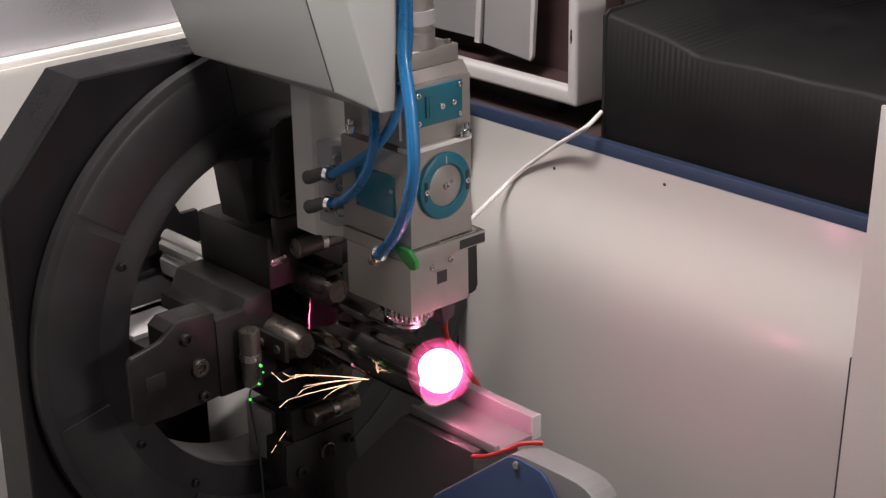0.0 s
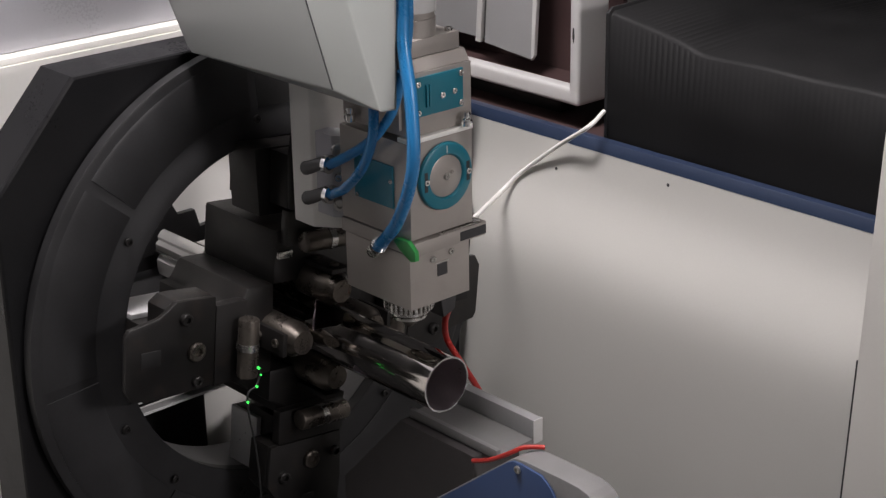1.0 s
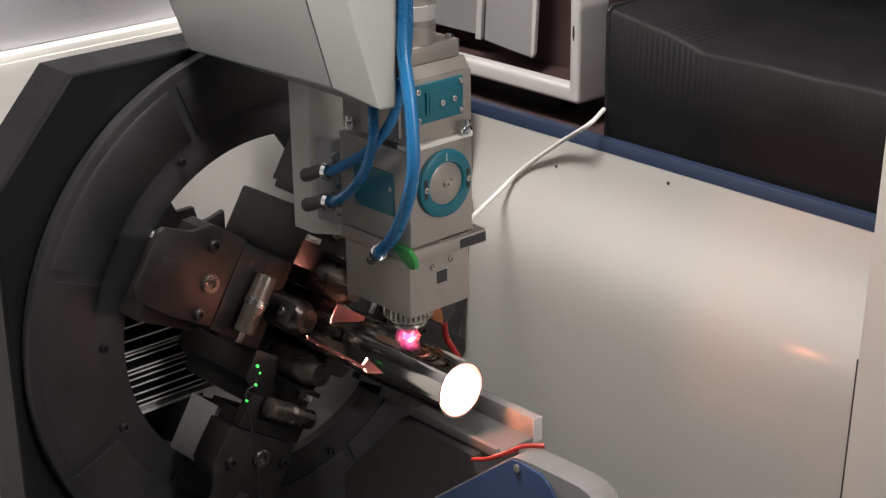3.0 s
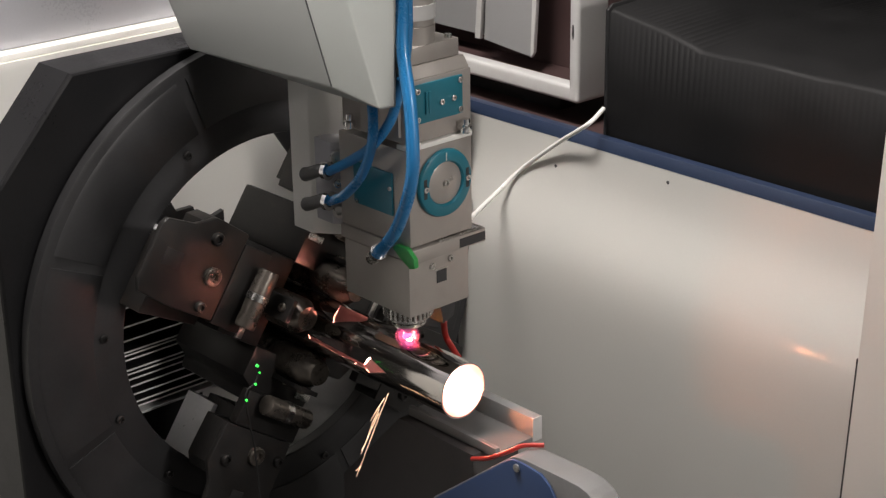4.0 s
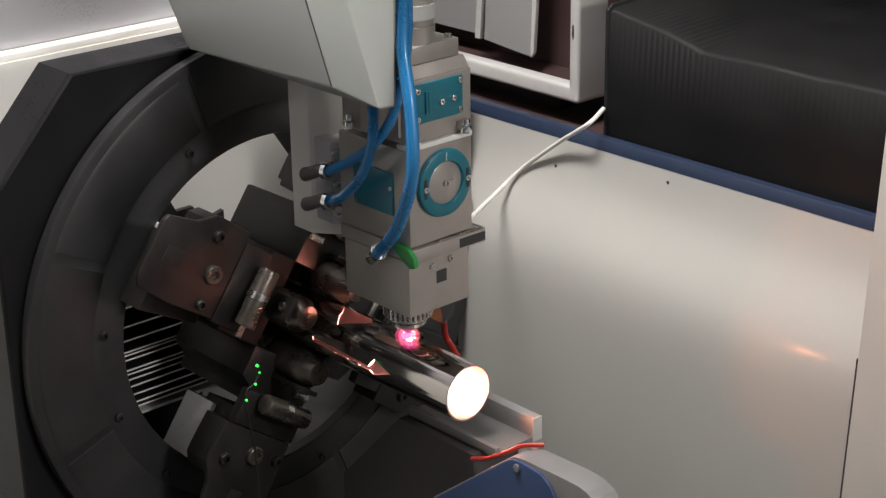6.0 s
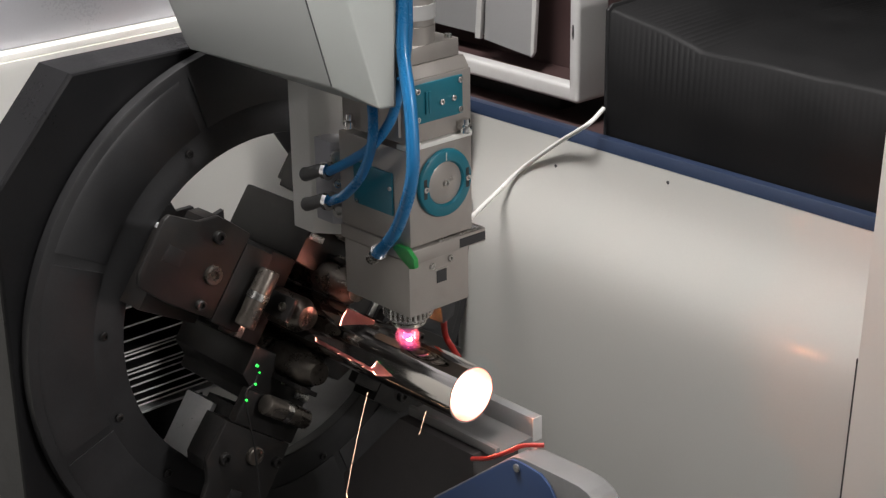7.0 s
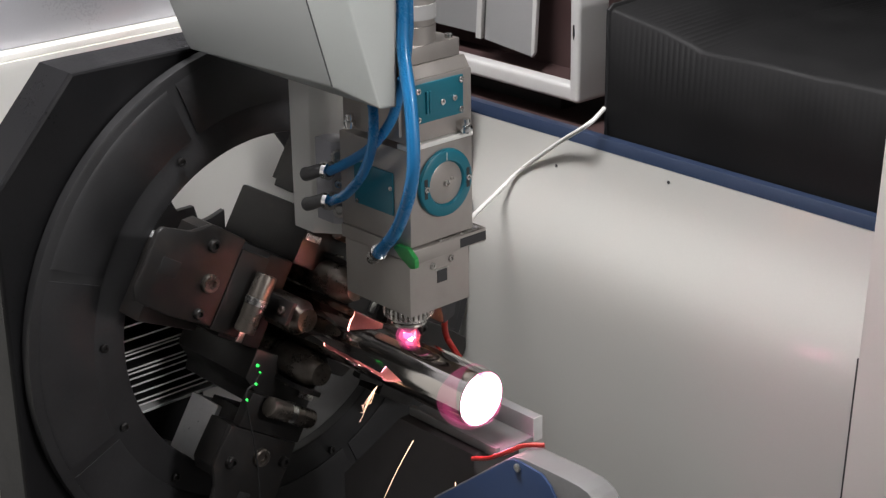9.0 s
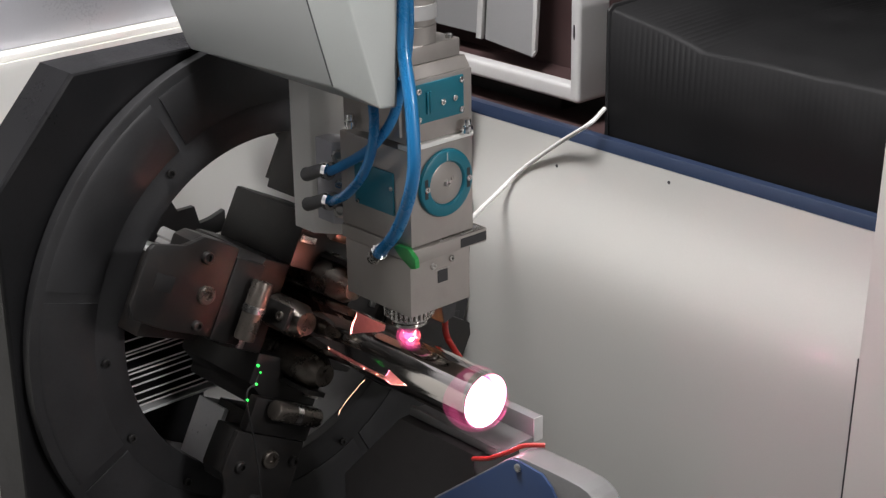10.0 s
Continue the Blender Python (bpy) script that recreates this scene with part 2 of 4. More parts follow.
# ---------------------------------------------------------------- workshop
single("floor", box(-4, 5, -5, 4, -AX - 0.1, -AX, 0), M_FLOOR, (0, 0, -AX), "worn grey concrete workshop floor", "floor", "structure")
single("ceiling", box(-4, 5, -5, 4, 2.3, 2.4, 0), M_ROOM, (0, 0, 2.3), "pale grey workshop ceiling", "ceiling", "structure")
single("wall_north", box(-4, 5, 4, 4.1, -AX, 2.3, 0), M_ROOM, (0, 4, -AX), "plain grey workshop wall", "wall", "structure")
single("wall_south", box(-4, 5, -5.1, -5, -AX, 2.3, 0), M_ROOM, (0, -5, -AX), "plain grey workshop wall", "wall", "structure")
single("wall_west", box(-4.1, -4, -5, 4, -AX, 2.3, 0), M_ROOM, (-4, 0, -AX), "plain grey workshop wall", "wall", "structure")
single("wall_east", box(5, 5.1, -5, 4, -AX, 2.3, 0), M_ROOM, (5, 0, -AX), "plain grey workshop wall", "wall", "structure")
for x, y, z, sx, sy, *_ in LAMPS:
    lamp = thing("unseen_lamp", (x, y, z - AX), "unseen white strip lamp hung above the machine", "lamp", "workshop ceiling lamps")
    part("housing", box(x - sx / 2, x + sx / 2, y - sy / 2, y + sy / 2, z - AX + 0.02, z - AX + 0.08), M_WHITE, lamp)
    for dx in (-0.4, 0.4):
        part("hanger", rod((x + dx * sx, y, z - AX + 0.08), (x + dx * sx, y, 2.301), 0.006, seg=10), M_STEEL, lamp)

# ---------------------------------------------------------------- back of the machine
WALL_Z = np.linspace(-0.9, 0.4, 1301)
WALL_Y = np.cumsum(0.01 + 0.42 * np.exp(-((WALL_Z - 0.055) / 0.055) ** 2)) * (WALL_Z[1] - WALL_Z[0])
WALL_Y += 0.3435 - np.interp(0.145, WALL_Z, WALL_Y)


def wall_y(z):
    """The back sheet's face: steep below and at the top edge, laid back between."""
    return float(np.interp(z, WALL_Z, WALL_Y))


def sheet(x_of, z0, z1, x1, off, thick, n=90):
    """A curved sheet from the edge x_of(z) to x1(z), off metres in front of the back sheet's face."""
    b = bmesh.new()
    rows = []
    for i in range(n + 1):
        z = z0 + (z1 - z0) * i / n
        y = wall_y(z) - off
        rows.append([b.verts.new(c) for c in ((x_of(z), y, z), (x1(z), y, z), (x1(z), y + thick, z), (x_of(z), y + thick, z))])
    for p, q in zip(rows, rows[1:]):
        for k in range(4):
            b.faces.new((p[k], p[(k + 1) % 4], q[(k + 1) % 4], q[k]))
    b.faces.new(rows[0])
    b.faces.new(rows[-1][::-1])
    return b


back = single("back_panel", sheet(lambda z: -0.9, -0.80, 0.1455, lambda z: 0.60, 0.0, 0.0025), M_BEIGE, (0, 0.3, -0.75), "glossy beige curved sheet-metal back panel", "panel", "structure")
edge_x = lambda z: 0.5663 + 0.0425 * z
single("side_panel", prism([(edge_x(-0.8), -0.80), (edge_x(0.3), 0.30), (1.1, 0.30), (1.1, -0.80)], "y", 0.2935, 0.2965, 0.0006), M_END, (0.8, 0.3, -0.75), "pale beige end panel beside the back sheet", "panel", "structure")
# black strip stands in for the dark open gap between the two sheets
single("panel_gap_strip", prism([(edge_x(-0.8) - 0.0036, -0.79), (edge_x(0.028) - 0.0036, 0.028), (edge_x(0.028) - 0.0015, 0.028), (edge_x(-0.8) - 0.0015, -0.79)], "y", 0.2962, 0.2984, 0), M_RUBBER, (0.55, 0.297, -0.75), "thin black strip painted as the dark gap beside the end panel", "seal", "structure")
for x, z in ((0.2705, 0.1318), (0.0978, 0.1108)):
    d = single("rivet_hole", rod((x, wall_y(z) - 0.0004, z), (x, wall_y(z) + 0.0015, z), 0.0021, seg=12), M_RUBBER, (x, wall_y(z), z), "small dark screw hole in the beige panel", "screw hole", "structure")
single("trim", prism([(0.3430, 0.1458), (0.3480, 0.1590), (0.3600, 0.1590), (0.3600, 0.1458)], "x", -0.6, 0.60, 0.0008),
       M_NAVY, (0, 0.34, 0.147), "dull blue painted rail along the panel's top", "rail", "structure")
single("machine_bed", box(-0.6, 0.62, 0.3605, 0.80, -0.80, 0.115, 0.003), M_BROWN, (0, 0.4, -0.80), "dark machine bed behind the beige panel", "machine bed", "structure")


def bellows():
    base = (0.35, 0.5, 0.112)
    ob = thing("bellows_cover", base, "black pleated bellows cover over the machine's rail", "bellows cover")
    b, n, x0, x1 = bmesh.new(), 116, 0.157, 0.62
    rows = []
    for i in range(n + 1):
        x = x0 + (x1 - x0) * i / n
        d = 0.0016 if i % 2 else -0.0016
        d *= 0.12 + 0.62 * math.exp(-((x - 0.245) / 0.05) ** 2) * (0.75 + 0.5 * noise.noise((x * 160, 1, 5)))
        rise = 0.026 * max(0.0, 1 - (x - x0) / 0.13) ** 0.8
        sag = 0.003 * noise.noise((x * 9, 3, 0))
        top = 0.283 + rise + sag + d
        rows.append([b.verts.new(c) for c in ((x, 0.3655 + d, 0.112), (x, 0.3645 + d + sag, 0.20), (x, 0.3665 + d, top - 0.005), (x, 0.3725 + d, top), (x, 0.55, top + 0.008 + d * 0.6), (x, 0.75, top), (x, 0.75, 0.112))])
    for p, q in zip(rows, rows[1:]):
        for k in range(6):
            b.faces.new((p[k], q[k], q[k + 1], p[k + 1]))
    part("pleats", b, M_BELLOWS, ob, smooth=120)
    part("end_plate", prism([(0.3625, 0.112), (0.3625, 0.306), (0.371, 0.312), (0.75, 0.318), (0.75, 0.112)], "x", 0.153, 0.1568, 0.0008), M_BLACK, ob)
    return ob


bellows()


def white_frame():
    ob = thing("carriage_frame", (-0.15, 0.48, 0.155), "white rounded metal frame round a dark recess", "frame")
    b = box(-0.50, 0.0285, 0.45, 0.472, 0.1495, 0.1715, 0.006, 4)
    part("bottom_bar", b, M_WHITE, ob)
    b = box(0.0125, 0.0288, 0.4495, 0.5055, 0.1495, 0.52, 0.0058, 4)
    part("upright", b, M_WHITE, ob)
    part("recess_back", box(-0.50, 0.02, 0.54, 0.548, 0.155, 0.52, 0), M_BROWN, ob)
    part("recess_floor", box(-0.50, 0.012, 0.472, 0.54, 0.150, 0.160, 0), M_BROWN, ob)
    b = prism([(-0.180, 0.190), (-0.090, 0.182), (-0.085, 0.40), (-0.166, 0.40)], "y", 0.486, 0.490, 0.0008)
    part("inner_door", b, M_GREYP, ob, "grey hinged sheet inside the frame")
    b = prism([(-0.088, 0.182), (-0.082, 0.190), (-0.068, 0.40), (-0.080, 0.40)], "y", 0.482, 0.488, 0.0008)
    part("door_flange", b, M_WHITE, ob)
    b = prism([(-0.194, 0.190), (-0.184, 0.190), (-0.169, 0.40), (-0.177, 0.40)], "y", 0.482, 0.488, 0.0008)
    part("door_edge", b, M_WHITE, ob)
    part("support_post", box(-0.45, -0.05, 0.50, 0.53, 0.1152, 0.1495, 0.001), M_BLACK, ob)
    part("keyhole", prism([(0.0185, 0.238), (0.0200, 0.231), (0.0215, 0.238), (0.0205, 0.250), (0.0190, 0.250)], "y", 0.4485, 0.4495, 0), M_BLACK, ob)
    return ob


white_frame()
single("rear_cabinet", box(-0.9, -0.196, 0.50, 0.535, 0.19, 0.7, 0.002), M_GREYP, (-0.5, 0.5, 0.19), "plain grey cabinet behind the cutting head", "cabinet")

# cabinet wall behind the chuck
single("wall_cabinet", box(-0.30, -0.26, -1.3, 0.30, 0.2823, 1.0, 0.003), M_CABINET, (-0.28, -0.5, 0.2823), "pale grey painted cabinet panel behind the chuck", "panel", "structure")
single("cabinet_lip", box(-0.30, -0.243, -1.3, 0.30, 0.274, 0.2820, 0.002), M_PALE, (-0.27, -0.5, 0.274), "white folded lip below the cabinet panel", "lip", "structure")
single("cabinet_inner", box(-0.250, -0.240, -1.3, 0.43, -1.0, 0.2735, 0), M_PALE, (-0.23, -0.5, -1.0), "pale painted panel seen through the chuck", "panel", "structure")

# ---------------------------------------------------------------- chuck
XO, RO = -0.0144, 0.1990


def chuck_housing():
    ob = thing("chuck_housing", (-0.05, 0, -1.0), "black octagonal chuck housing with chamfered corners", "chuck housing")
    s, t, c, e = 0.322, 0.309, 0.101, 0.110
    pts = [(-s, -t + e), (-s, t - e), (-s + c, t), (s - c, t), (s, t - e), (s, -t + e), (s - c, -t), (-s + c, -t)]
    # shell with a round bore
    b = bmesh.new()
    n = 96
    outer = []
    for i in range(n):
        a = 2 * math.pi * (i + 0.5) / n
        dy, dz = math.cos(a), math.sin(a)
        k = 1e9
        for j in range(8):
            (y0, z0), (y1, z1) = pts[j], pts[(j + 1) % 8]
            den = dy * (z1 - z0) - dz * (y1 - y0)
            if abs(den) > 1e-9:
                u = (y0 * (z1 - z0) - z0 * (y1 - y0)) / den
                w = (y0 * dz - z0 * dy) / den
                if u > 0 and -1e-6 <= w <= 1 + 1e-6:
                    k = min(k, u)
        outer.append((k, dy, dz))
    x0, x1 = -0.097, -0.0345
    prof = lambda k: [(x0, 0.215), (x0, k), (x1 - 0.004, k), (x1 - 0.0012, k - 0.0012), (x1, k - 0.004), (x1, 0.215)]
    rings = [[b.verts.new((x, r * dy, r * dz)) for x, r in prof(k)] for k, dy, dz in outer]
    for p, q in zip(rings, rings[1:] + rings[:1]):
        for j in range(6):
            b.faces.new((p[j], p[(j + 1) % 6], q[(j + 1) % 6], q[j]))
    part("shell", b, M_SHELL, ob, smooth=20)
    part("pedestal", box(-0.20, -0.035, -0.30, 0.30, -AX, -0.3095, 0.004), M_BLACK, ob)
    return ob


chuck_housing()


def chuck_guides():
    ob = thing("rear_guide", (-0.15, -0.09, -0.14), "stack of thin black plates with bright steel edges", "guide plates")
    b = box(-0.239, -0.21, -0.20, 0.02, -0.30, 0.03, 0)
    part("backing", b, M_BLACK, ob)
    for z in (0.0, -0.023, -0.040, -0.054, -0.058, -0.064, -0.077, -0.082, -0.089, -0.098, -0.109, -0.119, -0.125):
        part("plate", box(-0.21, -0.1205, -0.20, 0.02, z - 0.0004, z + 0.0004, 0), M_BLACK, ob)
        part("plate_edge", box(-0.1204, -0.1195, -0.20, 0.02, z - 0.0010, z + 0.0010, 0), M_FIN, ob)
    part("base_plate", box(-0.21, -0.119, -0.20, 0.03, -0.1365, -0.133, 0.0005), M_FIN, ob)
    part("notched_plate", prism([(-0.10, 0.115), (-0.024, 0.086), (-0.017, 0.072), (0.007, 0.072), (0.013, 0.049), (0.030, 0.051), (0.050, 0.057), (0.050, 0.0305), (-0.10, 0.0305)], "x", -0.188, -0.180, 0.0006), M_BLACK, ob, "black plate with notched upper edge")
    part("plate_bracket", box(-0.2395, -0.1885, -0.05, 0.02, 0.031, 0.045, 0.001), M_BLACK, ob)
    # added black sheet: covers the pale panel past its visible end
    shield = thing("bore_blackout", (-0.21, 0.25, 0.0), "black sheet added behind the bore where the pale panel ends", "shield")
    part("sheet", prism([(0.100, 0.185), (0.200, 0.032), (0.30, 0.0), (0.30, 0.26), (0.10, 0.26)], "x", -0.184, -0.180, 0.0006), M_BLACK, shield)
    part("bracket", box(-0.2395, -0.1842, 0.26, 0.29, 0.02, 0.24, 0.001), M_BLACK, shield)
    rail = thing("guide_rail", (-0.15, -0.045, 0.02), "bright polished channel rail inside the bore", "rail")
    pts = [(-0.044, 0.004), (-0.052, 0.007), (-0.0540, 0.014), (-0.0545, 0.026), (-0.050, 0.031), (-0.054, 0.036), (-0.0545, 0.046), (-0.050, 0.050), (-0.051, 0.054), (-0.046, 0.060), (-0.041, 0.061), (-0.041, 0.004)]
    part("channel", prism(pts, "x", -0.1750, -0.085, 0.0), M_RAIL, rail, smooth=40)


chuck_guides()


def rotating_chuck():
    ob = thing("chuck_disc", (0, 0, 0), "black rotating chuck ring with four clamping jaws", "chuck")
    prof = [(XO - 0.0025, RO), (XO - 0.0012, RO + 0.001), (XO - 0.0012, 0.214), (XO - 0.002, 0.216), (XO - 0.002, 0.308), (XO - 0.003, 0.3115), (XO - 0.006, 0.312), (-0.030, 0.312), (-0.030, RO)]
    part("face_ring", lathe(prof, 128), M_BLACK, ob, smooth=25)
    part("inner_sleeve", lathe([(-0.031, RO + 0.0005), (-0.031, 0.2135), (-0.097, 0.2135), (-0.097, RO + 0.0005)], 96), M_SLEEVE, ob, "grey inner sleeve")
    for k in range(8):
        a = radians(155 + 45 * k)
        m = Matrix.Rotation(a, 4, "X")
        # a raised cover segment with its own edges
        b = bmesh.new()
        n = 10
        rows = []
        for i in range(n + 1):
            w = radians(1.2) + (radians(42.6)) * i / n
            c, s = math.cos(w), math.sin(w)
            rows.append([b.verts.new((x, r * c, r * s)) for x, r in ((XO - 0.003, 0.2365), (XO - 0.0008, 0.2365), (XO - 0.0002, 0.238), (XO - 0.0002, 0.296), (XO - 0.0018, 0.3005), (XO - 0.003, 0.3005))])
        for p, q in zip(rows, rows[1:]):
            for j in range(5):
                b.faces.new((p[j], q[j], q[j + 1], p[j + 1]))
        b.faces.new(rows[0])
        b.faces.new(rows[-1][::-1])
        b.transform(m)
        part("cover_segment", b, M_BLACK, ob, smooth=25)
    for ang in (173.3, 198.7, 117.1, 65, 225, 250, 285, 312, 340, 10):
        a = radians(ang)
        part("bolt", screw((XO + 0.001, 0.2255 * math.cos(a), 0.2255 * math.sin(a)), (1, 0, 0), 0.0048, 0.003), M_JAW, ob)
    for k in range(4):
        m = Matrix.Rotation(radians(145 + 90 * k), 4, "X")
        jaw(ob, m)
    return ob


def jaw(ob, m):
    """One clamping jaw: u (outward) is y, v is z, before the turn m about the tube's axis."""
    pts = [(0.137, -0.056), (0.172, -0.058), (0.186, -0.058), (0.197, -0.050), (0.207, -0.0435), (0.243, -0.0370), (0.247, -0.030), (0.247, 0.030), (0.239, 0.043), (0.196, 0.046), (0.137, 0.043)]
    b = prism(pts, "x", 0.0525, 0.060, 0.0020)
    prism([(0.137, -0.056), (0.172, -0.058), (0.186, -0.058), (0.197, -0.050), (0.197, 0.045), (0.137, 0.043)], "x", 0.0215, 0.0530, 0.0010, b)
    b.transform(m)
    body = part("jaw_block", b, M_JAW, ob)
    b = prism([(0.1225, -0.0200), (0.1985, -0.0200), (0.1985, 0.0655), (0.1225, 0.0560)], "x", -0.030, 0.0210, 0.0012)
    prism([(0.131, -0.0240), (0.1985, -0.0240), (0.1985, 0.040), (0.131, 0.040)], "x", -0.058, -0.0295, 0.0012, b)
    b.transform(m)
    slide = part("slide_arm", b, M_JAW, ob)
    b = box(-0.0585, -0.008, 0.131, 0.198, -0.0262, -0.0202, 0.0006)
    b.transform(m)
    part("side_face", b, M_JAWSIDE, slide, "scuffed bright steel side face")
    # raised plate, its near-black colour stands for the slot's inner shade
    b = prism([(0.205, -0.010), (0.229, -0.010), (0.229, 0.008), (0.205, 0.008)], "x", 0.0595, 0.0608, 0.0005)
    b.transform(m)
    part("slot", b, M_VOID, body)
    b = prism([(0.050, -0.052), (0.086, -0.052), (0.098, -0.030), (0.112, -0.028), (0.112, 0.052), (0.050, 0.052)], "x", -0.088, 0.046, 0.0045)
    b.transform(m)
    inner = part("inner_block", b, M_JAW, ob)
    b = box(0.0462, 0.0600, 0.096, 0.1365, -0.046, 0.046, 0.003)
    b.transform(m)
    part("yoke", b, M_JAW, ob)
    # cap screws
    for u, v, r in ((0.162, 0.0, 0.0105), (0.176, -0.038, 0.007), (0.160, 0.034, 0.006)):
        s = screw((0.0601, u, v), (1, 0, 0), r, 0.006)
        s.transform(m)
        part("cap_screw", s, M_SOOT if r > 0.01 else M_JAW, body)
    # cross pin with a bright collar
    b = rod((0.074, 0.104, -0.030), (0.074, 0.104, 0.036), 0.0115, bevel=0.003)
    b.transform(m)
    pin = part("cross_pin", b, M_SOOT, ob)
    b = lathe([(-0.004, 0.0117), (-0.004, 0.0124), (0.004, 0.0124), (0.004, 0.0117)], 24, "z", (0.074, 0.104, 0.001))
    b.transform(m)
    part("collar", b, M_STEEL, pin)
    # clamping roller along the tube
    b = lathe([(-0.03, 0.0005), (-0.03, 0.017), (-0.027, 0.0195), (0.02, 0.0195), (0.022, 0.0180), (0.028, 0.0180), (0.030, 0.0195), (0.088, 0.0195), (0.096, 0.014), (0.101, 0.013), (0.101, 0.0005)], 40, "x", (0, 0.0502, 0))
    b.transform(m)
    part("roller", b, M_SOOT, ob)
    b = box(-0.02, 0.098, 0.070, 0.0755, -0.013, 0.013, 0.001)
    b.transform(m)
    part("roller_strap", b, M_JAW, ob)
    for x in (0.055, 0.085):
        s = screw((x, 0.0756, 0.0), (0, 1, 0), 0.005, 0.003)
        s.transform(m)
        part("strap_screw", s, M_SOOT, ob)
    b = box(0.0465, 0.050, 0.080, 0.088, 0.030, 0.050, 0.0008)
    b.transform(m)
    part("marker_plate", b, M_STEEL, ob)


CHUCK = rotating_chuck()

# ---------------------------------------------------------------- tube
TUBE_R, TUBE_I, TUBE_END = 0.030, 0.0281, 0.3163


TOP_CUT = [(0.131, 131), (0.162, 102), (0.1665, 91), (0.150, 58), (0.100, 58), (0.118, 90)]
SIDE_CUT = [(0.100, 176), (0.195, 183), (0.203, 163), (0.230, 179), (0.199, 201), (0.195, 194), (0.100, 187)]


def inside_outline(x, a, pts):
    odd = False
    for (x0, a0), (x1, a1) in zip(pts, pts[1:] + pts[:1]):
        if (a0 > a) != (a1 > a) and x < x0 + (a - a0) / (a1 - a0) * (x1 - x0):
            odd = not odd
    return odd


def in_window(x, a):
    """The cut-outs of the tube at rest: x along it, a the angle in degrees round it."""
    return inside_outline(x, a, TOP_CUT) or inside_outline(x, a, SIDE_CUT)


def steel_tube():
    ob = thing("steel_tube", (TUBE_END, 0, 0), "mirror-bright stainless steel tube with cut openings", "tube")
    xs = list(np.linspace(-0.55, 0.09, 17)) + list(np.arange(0.092, 0.236, 0.0012)) + list(np.linspace(0.237, TUBE_END, 14))
    na = 240
    ring = [(math.cos(2 * math.pi * k / na), math.sin(2 * math.pi * k / na)) for k in range(na)]
    gone = [[in_window((xs[i] + xs[i + 1]) / 2, (k + 0.5) * 360 / na) for k in range(na)] for i in range(len(xs) - 1)]
    at = lambda i, k, r: (xs[i], r * ring[k][0], r * ring[k][1])
    for name, r, material in (("wall", TUBE_R, M_TUBE), ("bore", TUBE_I, M_BORE)):
        b = bmesh.new()
        g = [[b.verts.new(at(i, k, r)) for k in range(na)] for i in range(len(xs))]
        for i in range(len(xs) - 1):
            for k in range(na):
                if not gone[i][k]:
                    b.faces.new((g[i][k], g[i + 1][k], g[i + 1][(k + 1) % na], g[i][(k + 1) % na]))
        part(name, b, material, ob, smooth=40)
    quad = lambda p, q: b.faces.new([b.verts.new(at(*c)) for c in ((*p, TUBE_R), (*q, TUBE_R), (*q, TUBE_I), (*p, TUBE_I))])
    for first, last in ((0, 98), (98, na)):
        b = bmesh.new()
        for i in range(len(xs) - 1):
            for k in range(first, last):
                k2 = (k + 1) % na
                if gone[i][k]:
                    continue
                for di, dk, p, q in ((1, 0, (i + 1, k), (i + 1, k2)), (-1, 0, (i, k), (i, k2)), (0, 1, (i, k2), (i + 1, k2)), (0, -1, (i, k), (i + 1, k))):
                    if 0 <= i + di < len(xs) - 1 and gone[i + di][(k + dk) % na]:
                        quad(p, q)
        bmesh.ops.remove_doubles(b, verts=b.verts, dist=1e-6)
        part("cut_edge", b, M_CHROME, ob, "bright cut edge")
    b = bmesh.new()
    for k in range(na):
        quad((len(xs) - 1, k), (len(xs) - 1, (k + 1) % na))
    part("rim", b, M_CHROME, ob)
    return ob


TUBE = steel_tube()

# ---------------------------------------------------------------- laser head
NX = 0.2185


